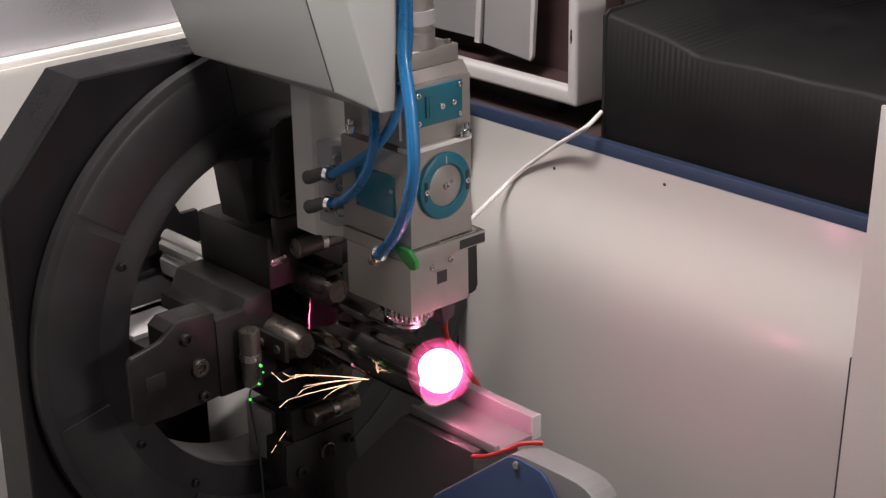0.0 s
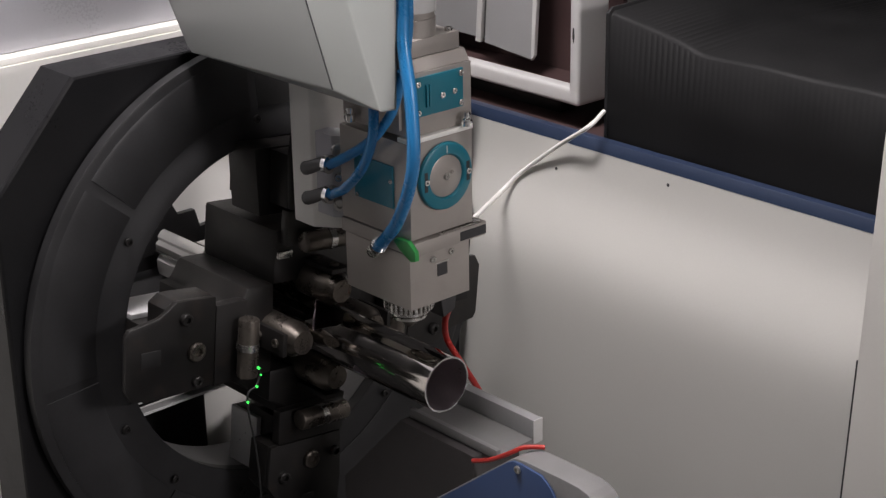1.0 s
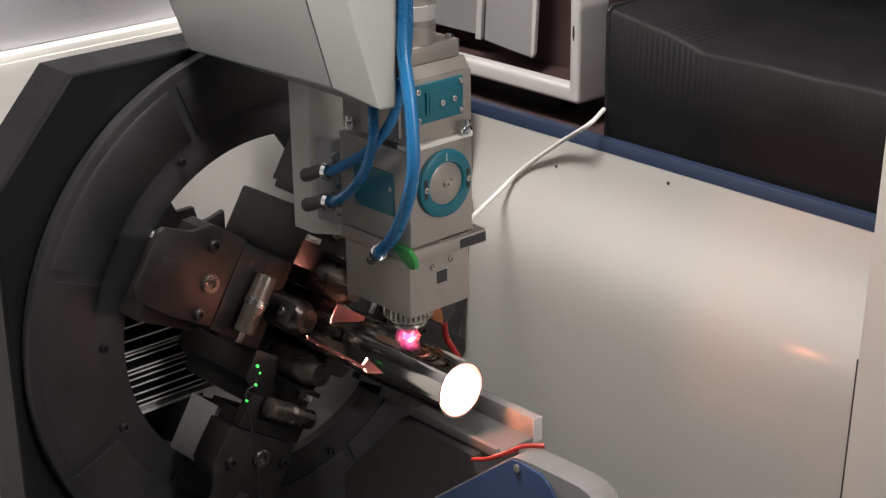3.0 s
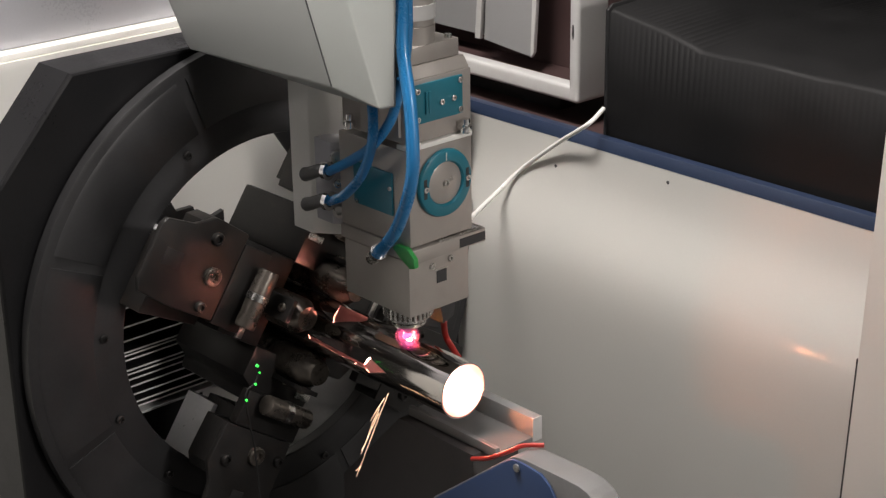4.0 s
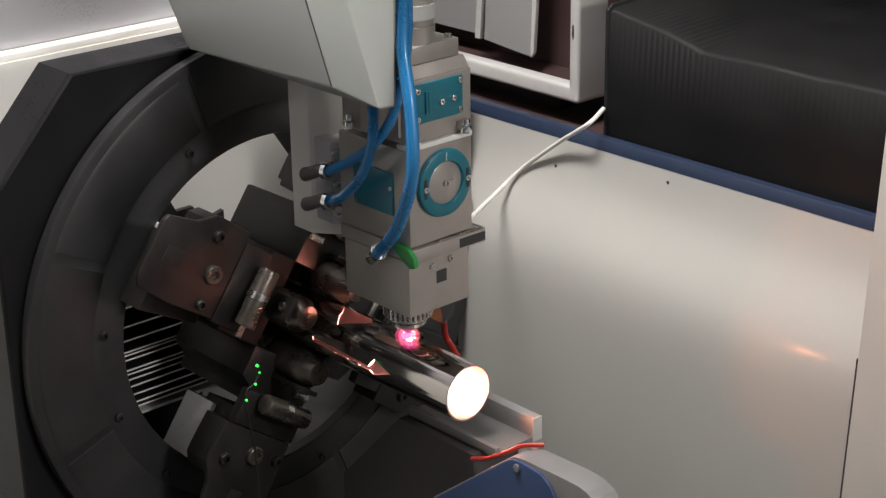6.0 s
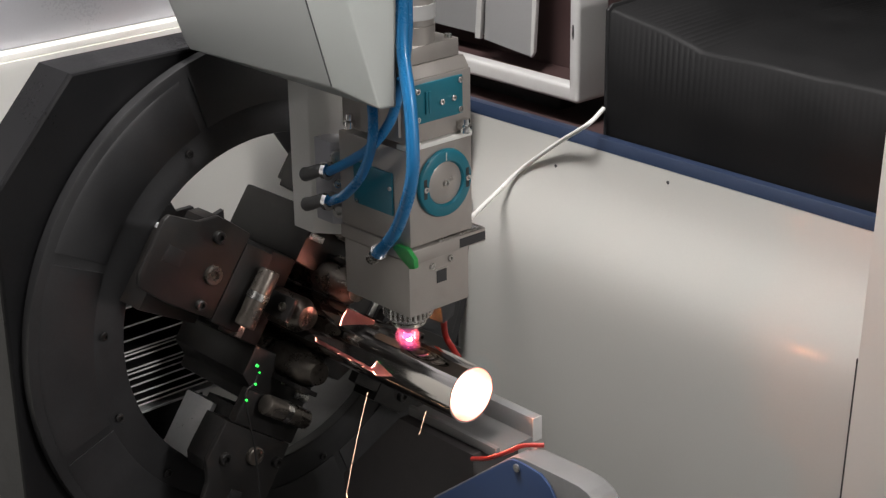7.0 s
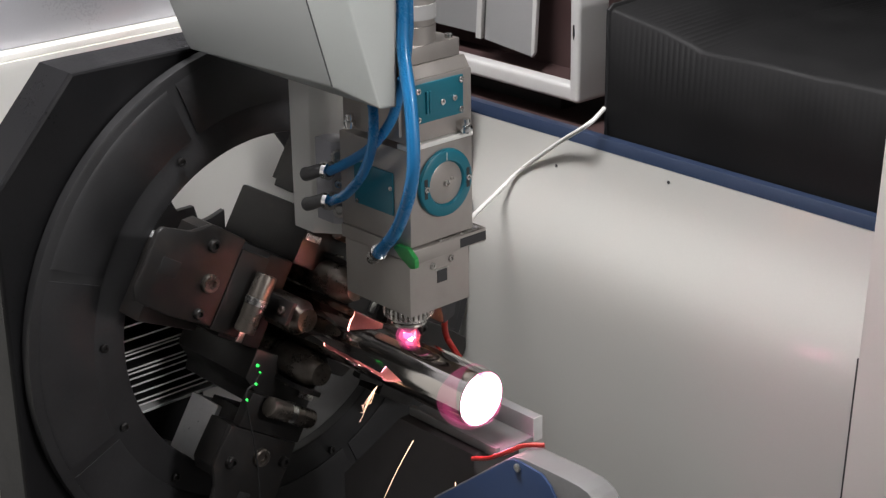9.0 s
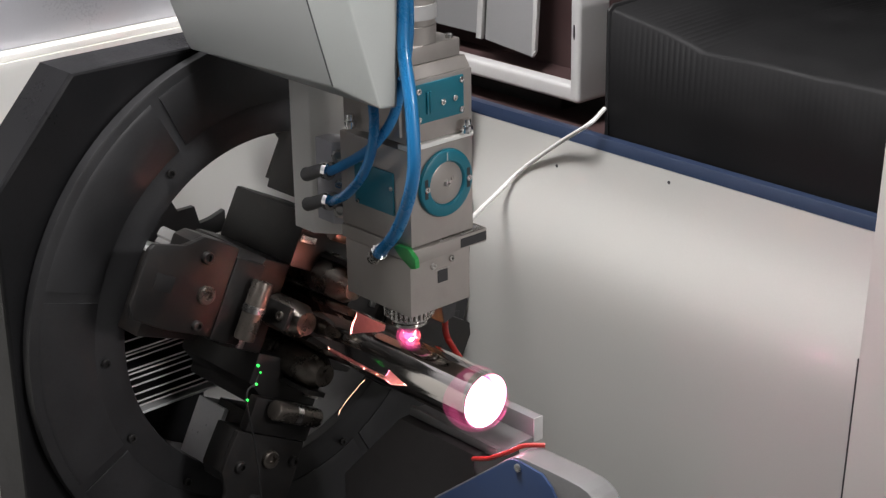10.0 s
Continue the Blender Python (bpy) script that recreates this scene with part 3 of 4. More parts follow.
def laser_head():
    ob = thing("laser_cutter", (NX, 0, 0.034), "grey anodised laser cutting head with teal dials and hoses", "cutting head")
    h = 0.0397
    lower = part("lower_body", box(0.168, 0.268, -h, h, 0.081, 0.1400, 0.0012), M_HEAD, ob)
    part("slot", box(0.2682, 0.2688, -0.004, 0.009, 0.109, 0.122, 0.0), M_RUBBER, lower)
    part("slot_frame", box(0.2680, 0.2686, -0.006, 0.011, 0.1222, 0.1237, 0.0), M_STEEL, lower)
    for y, z in ((-0.010, 0.1290), (0.0145, 0.1310)):
        part("screw", screw((0.2681, y, z), (1, 0, 0), 0.0035, 0.002), M_STEEL, lower)
    plate = part("flange_plate", box(0.163, 0.2765, -0.0405, 0.0560, 0.1405, 0.1550, 0.0015), M_HEAD, ob)
    # notch patch, widened to paint the dark reflection on the plate's right end
    part("plate_dark_patch", box(0.2764, 0.2769, 0.020, 0.0550, 0.1425, 0.1520, 0.0), M_RUBBER, plate)
    part("plate_strip", box(0.2505, 0.2745, -0.006, 0.050, 0.1551, 0.1563, 0.0004), M_STEEL, plate)
    upper = part("dial_block", box(0.166, 0.2725, -0.0410, 0.0410, 0.1570, 0.2550, 0.0014), M_HEAD, ob)
    part("top_strip", box(0.255, 0.2738, -0.0412, 0.0412, 0.2552, 0.2600, 0.0008), M_PALE, upper, "bright steel edge strip")
    # dial
    cy, cz = 0.002, 0.2155
    dial = part("dial_ring", lathe([(0.2726, 0.0215), (0.2726, 0.0325), (0.2745, 0.0345), (0.2775, 0.0335), (0.2785, 0.0315), (0.2785, 0.0230), (0.2765, 0.0215)], 72, "x", (0, cy, cz)), M_TEAL, ob, "teal dial ring")
    part("dial_face", lathe([(0.2727, 0.0001), (0.2727, 0.0213), (0.2760, 0.0213), (0.2768, 0.0200), (0.2768, 0.0001)], 64, "x", (0, cy, cz)), M_HEAD, ob)
    part("dial_mark", box(0.2784, 0.2788, cy - 0.0006, cy + 0.0006, cz + 0.0235, cz + 0.0315, 0), M_WHITE, dial)
    part("dial_screw", screw((0.2768, cy, cz), (1, 0, 0), 0.0035, 0.003), M_STEEL, dial)
    part("dial_screw", screw((0.2768, cy + 0.008, cz + 0.003), (1, 0, 0), 0.0022, 0.0012), M_HEAD, dial)
    for s in (-1, 1):
        part("dial_slot", box(0.2783, 0.2789, cy + s * 0.0275 - 0.002, cy + s * 0.0275 + 0.002, cz - 0.010, cz + 0.010, 0.0), M_RUBBER, dial)
        part("dial_screw", screw((0.2787, cy + s * 0.0275, cz), (1, 0, 0), 0.0033, 0.002), M_CHROME, dial)
    # upper block with teal panel
    top = part("optics_block", box(0.172, 0.2700, -0.0400, 0.0430, 0.2610, 0.3230, 0.0015), M_HEAD, ob)
    part("optics_lid", prism([(0.176, 0.3235), (0.2690, 0.3235), (0.2615, 0.3345), (0.176, 0.3345)], "y", -0.0395, 0.0420, 0.001), M_HEAD, top)
    panel = part("teal_panel", box(0.2702, 0.2728, -0.0330, 0.0300, 0.2800, 0.3190, 0.0012), M_TEAL, ob, "teal cover plate with silver screws")
    for y, z in ((-0.029, 0.285), (-0.029, 0.313), (0.026, 0.285), (0.026, 0.3145), (0.002, 0.297), (0.0175, 0.298)):
        part("screw", screw((0.2729, y, z), (1, 0, 0), 0.0032, 0.002), M_CHROME, panel)
    for y in (-0.018, -0.0145):
        part("connector", box(0.2727, 0.2752, y - 0.0013, y + 0.0013, 0.289, 0.311, 0.0004), M_TEAL, panel)
    part("neck", box(0.190, 0.2605, -0.040, 0.0365, 0.3350, 0.3520, 0.0012), M_HEAD, ob)
    pipe = part("fibre_pipe", lathe([(0.3522, 0.0002), (0.3522, 0.0225), (0.3690, 0.0228), (0.3700, 0.0215), (0.470, 0.0215), (0.470, 0.0002)], 48, "z", (0.2380, -0.004, 0)), M_HEAD, ob)
    part("pipe_band", lathe([(0.3760, 0.0216), (0.3760, 0.0234), (0.3900, 0.0234), (0.3900, 0.0216)], 48, "z", (0.2380, -0.004, 0)), M_WHITE, pipe, "white clamp band")
    part("bolt", screw((0.254, 0.0285, 0.3520), (0, 0, 1), 0.004, 0.004), M_STEEL, ob)
    # small knurled knobs
    for x, y, z in ((0.2790, 0.0275, 0.2660), (0.192, -0.0475, 0.2680)):
        part("knob", lathe([(0, 0.0002), (0, 0.0050), (0.004, 0.0062), (0.007, 0.0058), (0.008, 0.0038), (0.0115, 0.0044), (0.0140, 0.0038), (0.0140, 0.0002)], 20, "z", (x, y, z - 0.004)), M_CHROME, ob)
    # dark teal side window
    part("side_cover", box(0.190, 0.2490, -0.0432, -0.0411, 0.1850, 0.2290, 0.0010), M_TEAL, ob, "dark teal side cover")
    part("side_step", box(0.205, 0.262, -0.0440, -0.0401, 0.2680, 0.3100, 0.001), M_HEAD, ob)
    for x, z in ((0.2465, 0.2130), (0.195, 0.188)):
        part("screw", screw((x, -0.0433, z), (0, -1, 0), 0.0022, 0.0015), M_STEEL, ob)
    # nozzle
    noz = part("nozzle_body", lathe([(0.0808, 0.0002), (0.0808, 0.0245), (0.0625, 0.0245), (0.0600, 0.0235), (0.0600, 0.0190), (0.0540, 0.0170), (0.0500, 0.0155), (0.0470, 0.0125), (0.0440, 0.0090), (0.0400, 0.0045), (0.0385, 0.0035), (0.0385, 0.0002)], 48, "z", (NX, 0, 0)), M_SOOT, ob)
    for k in range(30):
        b = box(-0.0012, 0.0012, -0.0016, 0.0016, 0.0605, 0.0720, 0.0005, 1)
        b.transform(Matrix.Translation((NX, 0, 0)) @ Matrix.Rotation(2 * math.pi * k / 30, 4, "Z") @ Matrix.Translation((0.0250, 0, 0)))
        part("knurl", b, M_STEEL, noz)
    part("nozzle_ring", lathe([(0.0560, 0.0178), (0.0560, 0.0212), (0.0590, 0.0212), (0.0590, 0.0178)], 48, "z", (NX, 0, 0)), M_STEEL, noz)
    part("nozzle_ring", lathe([(0.0500, 0.0150), (0.0500, 0.0182), (0.0530, 0.0182), (0.0530, 0.0160)], 48, "z", (NX, 0, 0)), M_STEEL, noz)
    part("sensor_block", prism([(0.030, 0.0795), (0.058, 0.0795), (0.052, 0.046), (0.036, 0.040)], "x", 0.200, 0.232, 0.002), M_RUBBER, ob, "black height sensor block")
    # slide bar with air fittings
    bar = part("slide_bar", prism([(0.078, -0.036), (0.1105, -0.036), (0.152, -0.004), (0.152, 0.03), (0.078, 0.03)], "z", 0.128, 0.420, 0.0015), M_PALE, ob, "pale grey slide bar")
    block = part("fitting_block", prism([(0.124, -0.0400), (0.150, -0.0400), (0.160, -0.0310), (0.160, -0.004), (0.124, -0.004)], "z", 0.150, 0.238, 0.001), M_CABINET, bar, "grey steel fitting block")
    for z in (0.2118, 0.1795):
        b = sweep([(0.127, -0.055, z - 0.010), (0.135, -0.0555, z - 0.007), (0.148, -0.0545, z - 0.001), (0.157, -0.052, z + 0.001)], 0.0074, 18, 5, 0.0062)
        part("air_fitting", b, M_FITTING, bar, "dark grey elbow air fitting")
        b = lathe([(-0.0025, 0.0062), (-0.0025, 0.0098), (0.0025, 0.0098), (0.0025, 0.0062)], 24, "x")
        b.transform(Matrix.Translation((0.1595, -0.0520, z + 0.001)) @ Matrix.Rotation(radians(10), 4, "Z"))
        part("collar", b, M_CHROME, bar)
        part("stem", rod((0.148, -0.052, z), (0.150, -0.034, z), 0.006, seg=16), M_STEEL, bar)
    for z in (0.2235, 0.1945, 0.1650):
        part("cap_screw", screw((0.1555, -0.0352, z), (0.7, -0.7, 0), 0.0070 if z != 0.1945 else 0.0045, 0.005), M_STEEL, bar)
    # hoses
    part("air_hose", sweep([(0.2792, -0.05, 0.47), (0.2792, -0.05, 0.406), (0.2842, -0.055, 0.3601), (0.3009, -0.062, 0.311), (0.31, -0.068, 0.2597), (0.3017, -0.068, 0.2243), (0.2728, -0.06, 0.1804), (0.2297, -0.0475, 0.1420)], 0.0064), M_HOSE, ob, "glossy blue air hose")
    part("air_hose", sweep([(0.235, -0.056, 0.345), (0.241, -0.06, 0.3147), (0.25, -0.065, 0.2898), (0.2522, -0.07, 0.2634), (0.2363, -0.07, 0.2313), (0.1963, -0.06, 0.1985), (0.1626, -0.052, 0.1810)], 0.0050), M_HOSE, ob, "glossy blue air hose")
    part("air_hose", sweep([(0.2757, -0.05, 0.33), (0.2657, -0.05, 0.3011), (0.2585, -0.055, 0.2811), (0.2382, -0.06, 0.2568), (0.2009, -0.055, 0.2337), (0.1630, -0.052, 0.2132)], 0.0050), M_HOSE, ob, "glossy blue air hose")
    part("air_hose", sweep([(0.2813, -0.045, 0.47), (0.2813, -0.045, 0.4055), (0.2803, -0.045, 0.3736), (0.2743, -0.045, 0.3402), (0.2606, -0.046, 0.2979)], 0.0045), M_HOSE, ob, "glossy blue air hose")
    # elbow where the main hose enters the head
    el = part("hose_elbow", sweep([(0.2340, -0.0495, 0.1455), (0.2270, -0.0470, 0.1390), (0.2190, -0.0455, 0.1335), (0.2120, -0.0400, 0.1310)], 0.0068, 14, 4), M_STEEL, ob, "steel hose elbow")
    part("collar", rod((0.2345, -0.0500, 0.1460), (0.2300, -0.0485, 0.1418), 0.0085), M_CHROME, el)
    # green tag round the corner
    b = prism([(0.2380, 0.1560), (0.2440, 0.1600), (0.2600, 0.1600), (0.2710, 0.1515), (0.2715, 0.1420), (0.2640, 0.1395), (0.2480, 0.1480)], "y", -0.0460, -0.0402, 0.0015)
    b.transform(Matrix.Translation((0.012, 0, -0.002)))
    part("green_tag", b, M_GREEN, ob, "green plastic tag")
    return ob


HEAD = laser_head()


def hood():
    ob = thing("machine_hood", (0.1, -0.07, 0.32), "warm white folded metal hood over the head's carriage", "hood")
    b = bmesh.new()

    def up(p, q, z):
        f = (z - p[2]) / (q[2] - p[2])
        return tuple(p[i] + (q[i] - p[i]) * f for i in range(3))
    A, A2 = (-0.0016, -0.10, 0.3172), (-0.0319, -0.10, 0.3643)
    B, B2 = (0.2334, -0.10, 0.3229), (0.1987, -0.10, 0.4013)
    C, C2 = (0.2845, -0.085, 0.3097), (0.2429, -0.085, 0.4059)
    D, D2 = (0.2775, -0.060, 0.3046), (0.2814, -0.060, 0.4080)
    lo = [A, B, C, D]
    hi = [up(A, A2, 0.46), up(B, B2, 0.46), up(C, C2, 0.46), up(D, D2, 0.46)]
    back_lo = [(-0.0016, -0.045, 0.318), (0.26, -0.046, 0.306)]
    back_hi = [(-0.09, -0.045, 0.46), (0.26, -0.046, 0.46)]
    L = [b.verts.new(p) for p in lo + back_lo[::-1]]
    H = [b.verts.new(p) for p in hi + back_hi[::-1]]
    for i in range(6):
        j = (i + 1) % 6
        b.faces.new((L[i], L[j], H[j], H[i]))
    b.faces.new(L[::-1])
    b.faces.new(H)
    bmesh.ops.recalc_face_normals(b, faces=b.faces)
    bmesh.ops.bevel(b, geom=list(b.edges), offset=0.0025, segments=3, affect="EDGES", profile=0.6)
    part("shell", b, M_HOOD, ob, smooth=25)
    part("seam", prism([(0.2330, 0.3245), (0.2340, 0.3245), (0.1738, 0.4600), (0.1728, 0.4600)], "y", -0.1006, -0.0995, 0), M_RUBBER, ob)
    part("side_flange", prism([(-0.0016, 0.3172), (-0.010, 0.322), (-0.103, 0.46), (-0.093, 0.46)], "y", -0.098, -0.045, 0.001), M_HOOD, ob)
    return ob


hood()

single("signal_cable", sweep([(0.258, 0.050, 0.1580), (0.1990, 0.10, 0.1270), (0.1221, 0.18, 0.0937), (0.0407, 0.2965, 0.0731), (0.0322, 0.3165, 0.0751), (0.0389, 0.3306, 0.0885), (0.0623, 0.3352, 0.1095), (0.112, 0.332, 0.1463), (0.1642, 0.3255, 0.1813), (0.1550, 0.3600, 0.1900)], 0.0026, steps=12),
       M_CABLE, (0.2, 0.2, 0.15), "thin white cable from the head to the rail", "cable")

# ---------------------------------------------------------------- below the tube
def catch_tray():
    ob = thing("catch_tray", (0.26, 0.03, -0.07), "worn grey steel tray with a pale rim under the tube", "tray")
    part("base", box(0.208, 0.342, 0.008, 0.062, -0.064, -0.058, 0.001), M_TRAY, ob)
    part("near_lip", box(0.208, 0.342, 0.006, 0.012, -0.0635, -0.053, 0.001), M_TRAY, ob)
    part("far_lip", box(0.208, 0.3422, 0.058, 0.070, -0.0635, -0.037, 0.001), M_GREYP, ob)
    part("end_cap", box(0.3424, 0.3436, 0.0575, 0.0705, -0.0635, -0.0368, 0.0004), M_WHITE, ob, "pale painted end cap")
    # foot, widened leftwards as a dark block where the ring lies in shade
    part("foot_blocker", prism([(0.106, -0.17), (0.205, -0.0645), (0.32, -0.0645), (0.32, -0.40), (0.106, -0.40)], "y", -0.005, 0.06, 0.001), M_BED, ob)
    return ob


catch_tray()


def tube_support():
    ob = thing("support_bracket", (0.41, -0.015, -0.80), "blue-faced grey steel support bracket under the tube", "support")
    pts = [(0.286, -0.117), (0.397, -0.0285), (0.402, -0.0250), (0.410, -0.0225), (0.420, -0.0215), (0.470, -0.0210), (0.490, -0.0215), (0.501, -0.0240), (0.509, -0.0285), (0.515, -0.0355), (0.518, -0.045), (0.519, -0.06), (0.519, -0.26), (0.286, -0.26)]
    part("rim", prism(pts, "y", -0.030, 0.0, 0.0012), M_TRAY, ob, "scratched grey rim")
    pts = [(0.288, -0.1175), (0.3985, -0.0290), (0.405, -0.0255), (0.4155, -0.0245), (0.4300, -0.0255), (0.4440, -0.0265), (0.4560, -0.0350), (0.4655, -0.0480), (0.4720, -0.075), (0.474, -0.12), (0.474, -0.258), (0.288, -0.258)]
    part("face_plate", prism(pts, "y", -0.0330, -0.0302, 0.0006), M_BLUE, ob)
    part("screw", screw((0.4125, -0.0331, -0.0315), (0, -1, 0), 0.0042, 0.002), M_STEEL, ob)
    part("leg", box(0.33, 0.47, -0.029, -0.002, -0.80, -0.2605, 0.002), M_BLUE, ob)
    return ob


tube_support()
single("red_wire", sweep([(0.337, -0.022, -0.0555), (0.36, -0.021, -0.046), (0.3873, -0.02, -0.0285), (0.40, -0.012, -0.020), (0.4161, 0.0, -0.0180)], 0.0024), M_RED, (0.38, -0.02, -0.05), "red wire lying on the support", "wire")
single("red_hose", sweep([(0.21, 0.062, 0.045), (0.19, 0.075, 0.020), (0.1645, 0.1, -0.0150), (0.1795, 0.1, -0.030), (0.2196, 0.1, -0.0648), (0.235, 0.1, -0.10)], 0.0035), M_RED, (0.2, 0.1, -0.02), "thin red hose behind the tube", "hose")
single("bed_cover", prism([(-0.42, -0.60), (-0.10, -0.30), (0.02, -0.30), (0.24, -0.50), (0.24, -0.75), (-0.42, -0.75)], "x", -0.02, 1.0, 0.004), M_BED, (0.4, 0, -0.75), "dark sooty machine bed under the tube", "machine bed", "structure")

# Post added only to carry four green dots of unknown source.
def green_dot_post():
    ob = thing("green_dot_post", (0.112, -0.124, -0.324), "slim black post added to carry four small green lights", "sensor stand")
    part("post", sweep([(0.1125, -0.124, -0.33), (0.1125, -0.126, -0.12), (0.1125, -0.1358, -0.0309), (0.1125, -0.1232, -0.0168), (0.1125, -0.1175, -0.0051), (0.1125, -0.1197, 0.0035)], 0.0011, 8, 5), M_VOID, ob)
    for y, z, h in ((-0.1197, 0.0035, 0.0016), (-0.1173, -0.0051, 0.0010), (-0.1232, -0.0168, 0.0013), (-0.1358, -0.0309, 0.0013)):
        part("green_dot", rod((0.1130, y, z), (0.1150, y, z), h, seg=12), M_LED, ob, "small glowing green dot")
    return ob


green_dot_post()

# ---------------------------------------------------------------- laser light and sparks
def laser_glow():
    ob = thing("laser_spot", (NX, 0, 0.034), "pink-white glowing laser cut and molten jet", "laser light")
    # the two outer balls are see-through and imitate soft glow round the spot
    for r, m in zip((0.0125, 0.0092, 0.0048), M_PLASMA):
        part("plasma", lathe([(0.0350 + r * 0.85 * math.cos(math.pi * k / 12), 0.0002 + r * math.sin(math.pi * k / 12)) for k in range(13)], 32, "z", (NX, -0.002, 0)), m, ob)
    part("kerf", lathe([(0.0296, 0.0002), (0.0296, 0.0028), (0.0306, 0.0024), (0.0313, 0.0012), (0.0314, 0.0002)], 16, "z", (NX, 0.001, 0)), M_KERF, ob)
    part("molten_jet", lathe([(0.0280, 0.0002), (0.0270, 0.0035), (0.0, 0.0050), (-0.0240, 0.0070), (-0.0260, 0.0002)], 20, "z", (NX, 0, 0)), M_MOLTEN, ob)
    return ob


GLOW = laser_glow()


def bore_glow():
    """Unseen glow added on the tube's wall, just inside the mouth; lights the panel."""
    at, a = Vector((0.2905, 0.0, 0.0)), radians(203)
    ob = thing("bore_glow_patch", at, "unseen orange glow patch added inside the tube's mouth to light the panel", "molten metal")
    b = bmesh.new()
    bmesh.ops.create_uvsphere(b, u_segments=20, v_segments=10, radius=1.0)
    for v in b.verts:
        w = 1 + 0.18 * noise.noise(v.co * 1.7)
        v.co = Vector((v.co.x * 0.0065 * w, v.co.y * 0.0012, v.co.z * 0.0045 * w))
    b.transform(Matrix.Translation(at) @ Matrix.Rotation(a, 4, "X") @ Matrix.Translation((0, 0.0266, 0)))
    part("glow_patch", b, M_BORE_GLOW, ob, smooth=180)
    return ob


BORE_GLOW = bore_glow()


def flare():
    base = (0.272, -0.0056, 0.0132)
    ob = thing("laser_flare", base, "blinding pink-white laser flare at the tube's mouth", "laser light")
    ball = lambda r: lathe([(base[0] + r * math.cos(math.pi * k / 16), 0.0002 + r * math.sin(math.pi * k / 16)) for k in range(17)], 40, "x", (0, base[1], base[2]))
    part("core", ball(0.0225), M_FLARE, ob, smooth=180)
    # faint glowing shells imitate the bloom around the core
    for r in (0.0240, 0.0256, 0.0276, 0.0302, 0.0336):
        part("halo", ball(r), M_HALO, ob, smooth=180)
    return ob


FLARE = flare()

ACROSS, RISE = Vector((0.671, 0.741, -0.015)), Vector((-0.26, 0.254, 0.932))
SPARKS = []


def burst(t, at, a0, a1, short, far, count):
    """A spray of hot sparks at t seconds: it leaves the cut at this place, between the angles a0 and a1 (0: along the bed, 90: down)."""
    rnd = random.Random(int(t * 100) + count * 7 + int(at[0] * 1000))
    o = Vector(at)
    b = bmesh.new()
    mean = Vector()
    for i in range(count):
        a = radians(rnd.uniform(a0, a1))
        way = ACROSS * math.cos(a) - RISE * math.sin(a)
        way.y += rnd.uniform(-0.15, 0.05)
        n = rnd.uniform(short, far)
        skip = rnd.uniform(0.0, 0.25 if count < 3 else 0.65) * n
        side = Vector((0, 0, -1)) * n * rnd.uniform(0.0, 0.22)
        pts = [o + way * (skip + (n - skip) * f) + side * f * f for f in (0, 0.35, 0.7, 1)]
        sweep(pts, rnd.uniform(0.00020, 0.00038), 5, 3, 0.00012, b)
        for _ in range(rnd.choice((0, 1, 2))):
            e = way * rnd.uniform(0.3, 0.8) + Vector((rnd.uniform(-1, 1), 0, rnd.uniform(-1, 1))) * 0.7
            sweep([pts[-1], pts[-1] + e * n * 0.07, pts[-1] + e * n * 0.14], 0.0003, 4, 1, 0.00015, b)
        mean += way / count
    ob = single("spark_spray", b, M_SPARK, at, "orange-white hot sparks flying from the cut", "sparks", "stuff", "sparks from the cut")
    SPARKS.append((t, ob, o + Vector((0, 0, AX)), mean))


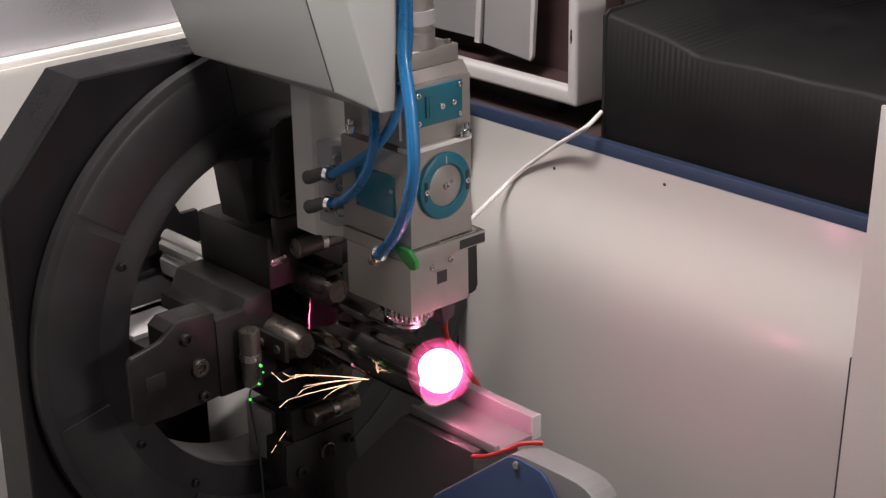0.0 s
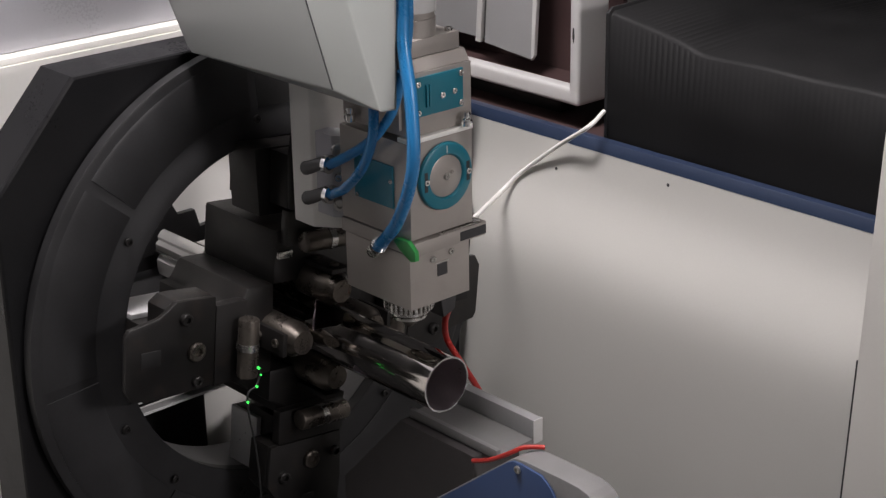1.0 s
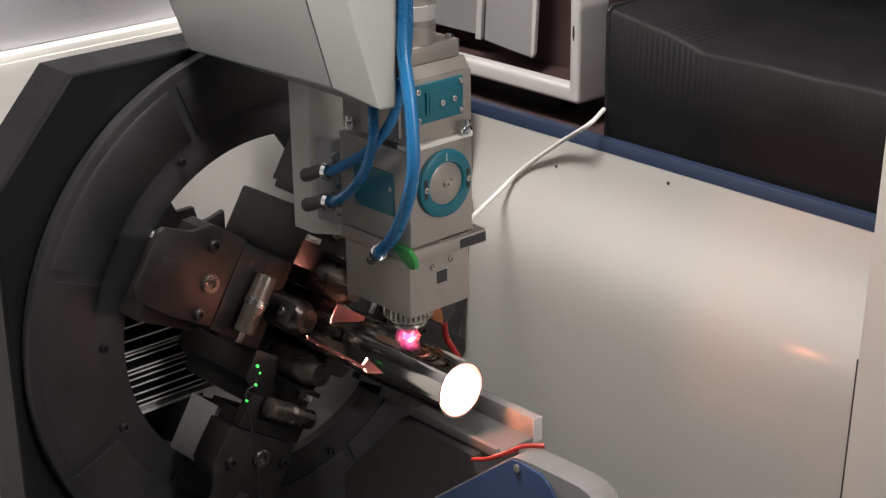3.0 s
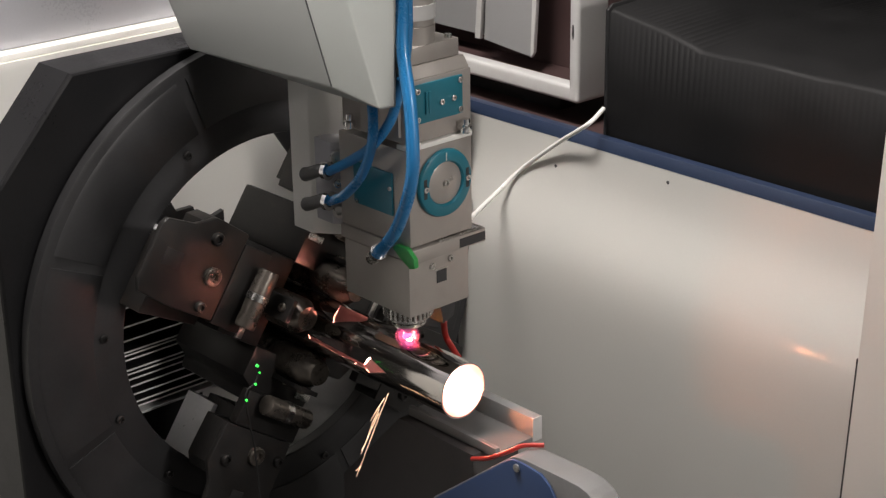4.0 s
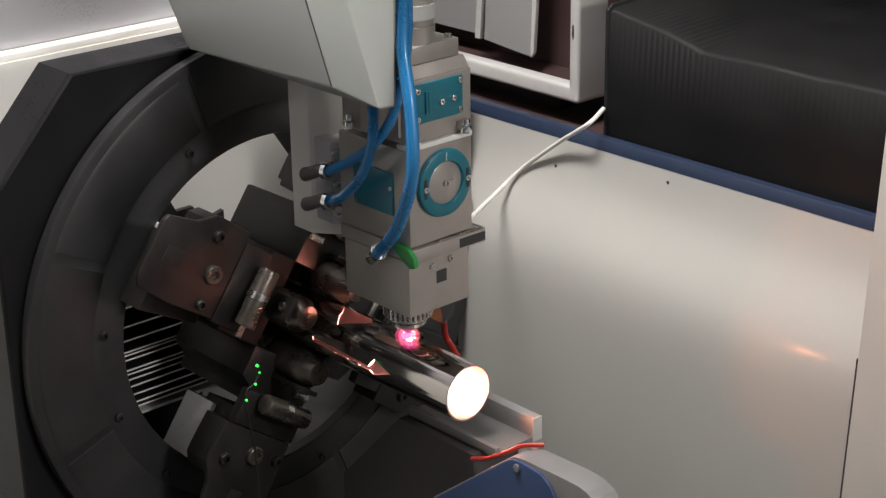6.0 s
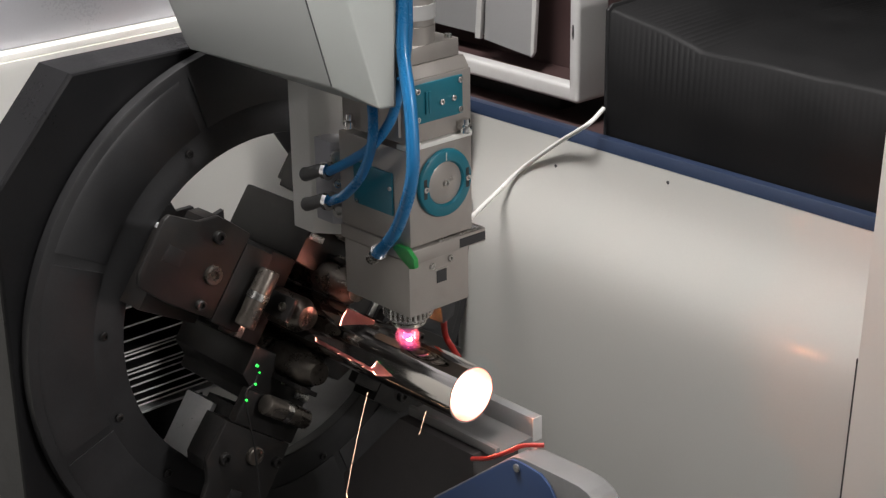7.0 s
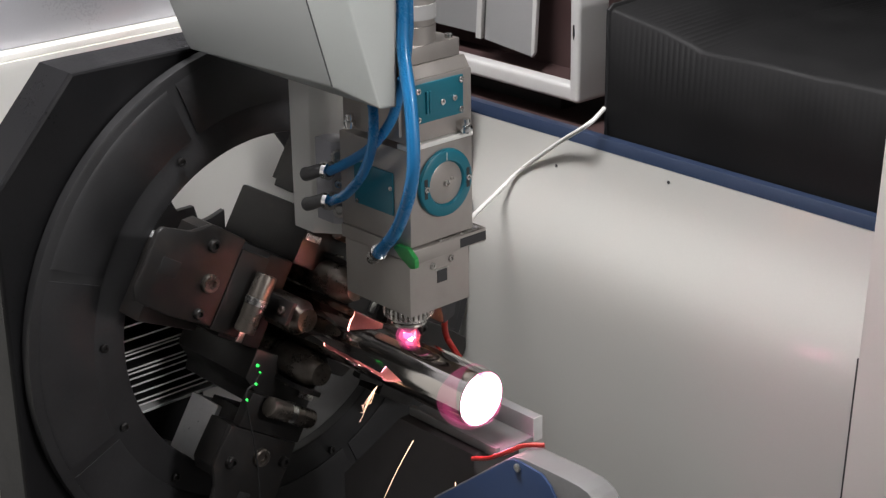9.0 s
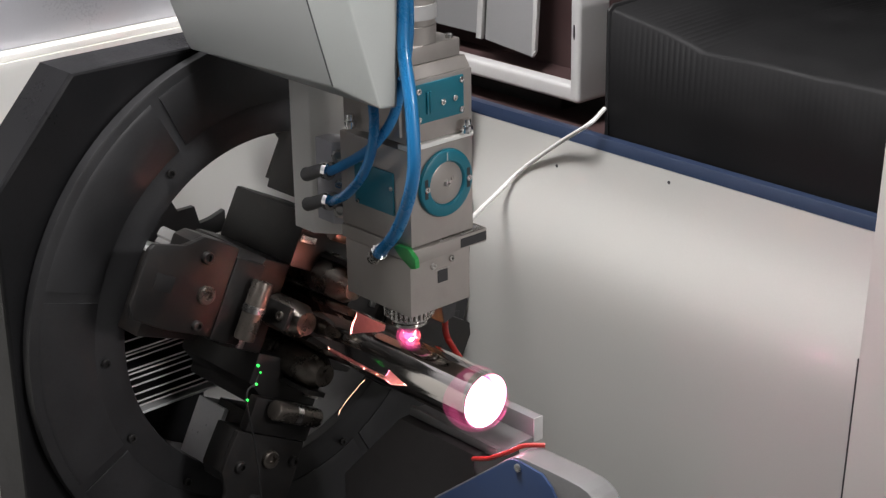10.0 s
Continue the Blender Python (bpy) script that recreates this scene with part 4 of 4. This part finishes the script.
def sparks():
    burst(0, (0.190, -0.034, -0.015), 165, 190, 0.041, 0.101, 8)
    burst(0, (0.047, -0.034, -0.121), 125, 130, 0.027, 0.037, 1)
    burst(0.5, (0.180, -0.034, -0.020), 170, 178, 0.041, 0.095, 4)
    burst(0.5, (0.275, 0.000, -0.015), 38, 50, 0.101, 0.162, 3)
    burst(0.5, (0.314, 0.000, 0.006), 22, 28, 0.068, 0.088, 2)
    burst(0.65, (0.318, 0.000, 0.010), -14, 14, 0.110, 0.230, 9)
    burst(2, (0.180, -0.034, -0.015), 95, 110, 0.041, 0.088, 5)
    burst(2, (0.089, -0.034, -0.014), 24, 26, 0.081, 0.088, 1)
    burst(2, (0.322, 0.000, 0.002), 35, 60, 0.068, 0.176, 11)
    burst(2, (0.148, -0.034, -0.127), 92, 98, 0.027, 0.034, 1)
    burst(2, (0.283, 0.000, -0.070), 75, 85, 0.027, 0.054, 3)
    burst(2.5, (0.195, -0.034, -0.002), 150, 200, 0.047, 0.115, 9)
    burst(2.5, (0.141, -0.034, -0.044), 80, 110, 0.041, 0.095, 5)
    burst(2.5, (0.226, -0.034, -0.014), 95, 112, 0.027, 0.041, 4)
    burst(2.5, (0.175, -0.034, 0.053), 200, 235, 0.027, 0.047, 3)
    burst(3.2, (0.208, -0.034, -0.013), 95, 140, 0.034, 0.081, 4)
    burst(4, (0.226, -0.034, -0.014), 100, 125, 0.034, 0.088, 4)
    burst(4.5, (0.248, -0.034, -0.022), 102, 104, 0.061, 0.064, 1)
    burst(4.5, (0.371, 0.000, -0.021), 19, 21, 0.155, 0.162, 1)
    burst(4.5, (0.334, 0.000, -0.034), 38, 42, 0.068, 0.078, 2)
    burst(4.5, (0.180, -0.034, -0.020), 135, 145, 0.020, 0.027, 2)
    burst(5, (0.266, -0.034, -0.016), 98, 102, 0.020, 0.024, 1)
    burst(5.5, (0.287, -0.034, -0.017), 84, 96, 0.061, 0.095, 2)
    burst(6.2, (0.235, -0.034, -0.017), 95, 130, 0.034, 0.074, 3)
    burst(7, (0.194, -0.034, -0.018), 98, 104, 0.095, 0.101, 1)
    burst(7, (0.283, -0.034, -0.016), 98, 102, 0.020, 0.024, 1)
    burst(7.5, (0.347, 0.000, 0.011), 20, 30, 0.081, 0.091, 1)
    burst(7.5, (0.296, -0.034, -0.033), 48, 56, 0.020, 0.027, 2)
    burst(7.5, (0.226, -0.034, -0.010), 186, 192, 0.061, 0.068, 1)
    burst(8.5, (0.203, -0.034, -0.015), 118, 142, 0.024, 0.041, 4)
    burst(8.5, (0.288, -0.034, -0.014), 78, 116, 0.027, 0.095, 10)
    burst(9, (0.208, -0.034, -0.013), 112, 130, 0.020, 0.034, 5)
    burst(9, (0.265, -0.034, -0.053), 118, 122, 0.068, 0.076, 1)
    burst(9, (0.288, 0.000, -0.091), 88, 92, 0.030, 0.034, 2)
    burst(9.5, (0.226, -0.034, -0.010), 98, 122, 0.041, 0.084, 4)
    burst(9.5, (0.274, 0.000, -0.090), 103, 107, 0.024, 0.028, 1)
    burst(10, (0.185, -0.034, -0.016), 128, 134, 0.034, 0.039, 1)
    rnd = random.Random(4)
    for k in range(34):
        t = round(1.87 + 0.2367 * k, 2)
        if abs(t * 2 - round(t * 2)) < 0.2:
            continue
        if rnd.random() < 0.7:
            burst(t, (0.185 + 0.03 * rnd.random(), -0.034, -0.026), 92, 140, 0.02, 0.07, rnd.choice((1, 2, 4)))
        else:
            burst(t, (0.315, 0.0, -0.015), 15, 60, 0.03, 0.11, rnd.choice((1, 2)))


sparks()

# ---------------------------------------------------------------- what moves
def motions():
    turn = [(0.0, 36.0), (0.5, 32.0), (0.8, 30.0), (1.0, 28.5), (1.2, 21.0), (1.4, 15.6), (1.5, 14.6), (1.8, 14.0), (2.0, 13.0), (2.5, 6.5), (3.0, 2.8), (4.0, 0.3), (4.5, 0.0), (5.5, -0.5), (7.0, -0.4), (7.5, 0.0), (8.0, 0.8), (8.5, 1.5), (9.0, 3.0), (9.5, 5.0), (10.0, 7.5)]
    walk(CHUCK, [(t, pose(0, 0, AX, a, 0, 0)) for t, a in turn])
    feed = [(0.0, 0.2672), (0.7, 0.2698), (1.0, 0.2749), (1.2, 0.2850), (1.4, 0.2950), (1.5, 0.2962), (2.0, 0.2958), (2.5, 0.2960), (4.5, 0.3038), (5.5, 0.3071), (7.5, 0.3163), (9.0, 0.3271), (10.0, 0.3328)]
    angle = lambda t: float(np.interp(t, [r[0] for r in turn], [r[1] for r in turn]))
    walk(TUBE, [(t, pose(x, 0, AX, angle(t), 0, 0)) for t, x in feed])
    lift = [(0.0, 0.0), (0.75, 0.0), (1.0, 0.010), (1.5, 0.011), (1.65, 0.009), (1.8, 0.0), (10.0, 0.0)]
    walk(HEAD, [(t, pose(NX, 0, 0.034 + z + AX)) for t, z in lift])
    for t, ob, o, way in SPARKS:
        inside = spent = Vector((0.40, -0.08, -0.52 + AX))
        rows = [(t, o)]
        if t > 0:
            rows = [(0.0, inside), (t - 0.0667, inside), (t - 0.0333, o * 0.5 + Vector((NX, 0, 0.02 + AX)) * 0.5), (t, o)]
        if t < 9.9:
            rows += [(t + 0.0667, o + way * 0.05), (t + 0.2, spent), (10.0, spent)]
        walk(ob, [(k, Matrix.Translation(v)) for k, v in rows])
    walk(GLOW, [(t, pose(NX, 0, 0.034 + z + AX)) for t, z in ((0.0, 0.12), (1.70, 0.12), (1.77, 0.0), (10.0, 0.0))])
    walk(BORE_GLOW, [(t, Matrix.Translation(v)) for t, v in ((0.0, (0.40, -0.08, -0.52 + AX)), (2.61, (0.40, -0.08, -0.52 + AX)), (2.64, (0.2905, 0.0, AX)), (10.0, (0.2905, 0.0, AX)))])
    walk(FLARE, [(t, Matrix.Translation(v)) for t, v in ((0.0, (0.2712, -0.0056, 0.0132 + AX)), (0.70, (0.2738, -0.0056, 0.0132 + AX)), (0.74, (0.40, -0.08, -0.52 + AX)), (8.66, (0.40, -0.08, -0.52 + AX)), (8.69, (0.3080, 0.0, -0.004 + AX)), (10.0, (0.3170, 0.0, -0.003 + AX)))])


motions()
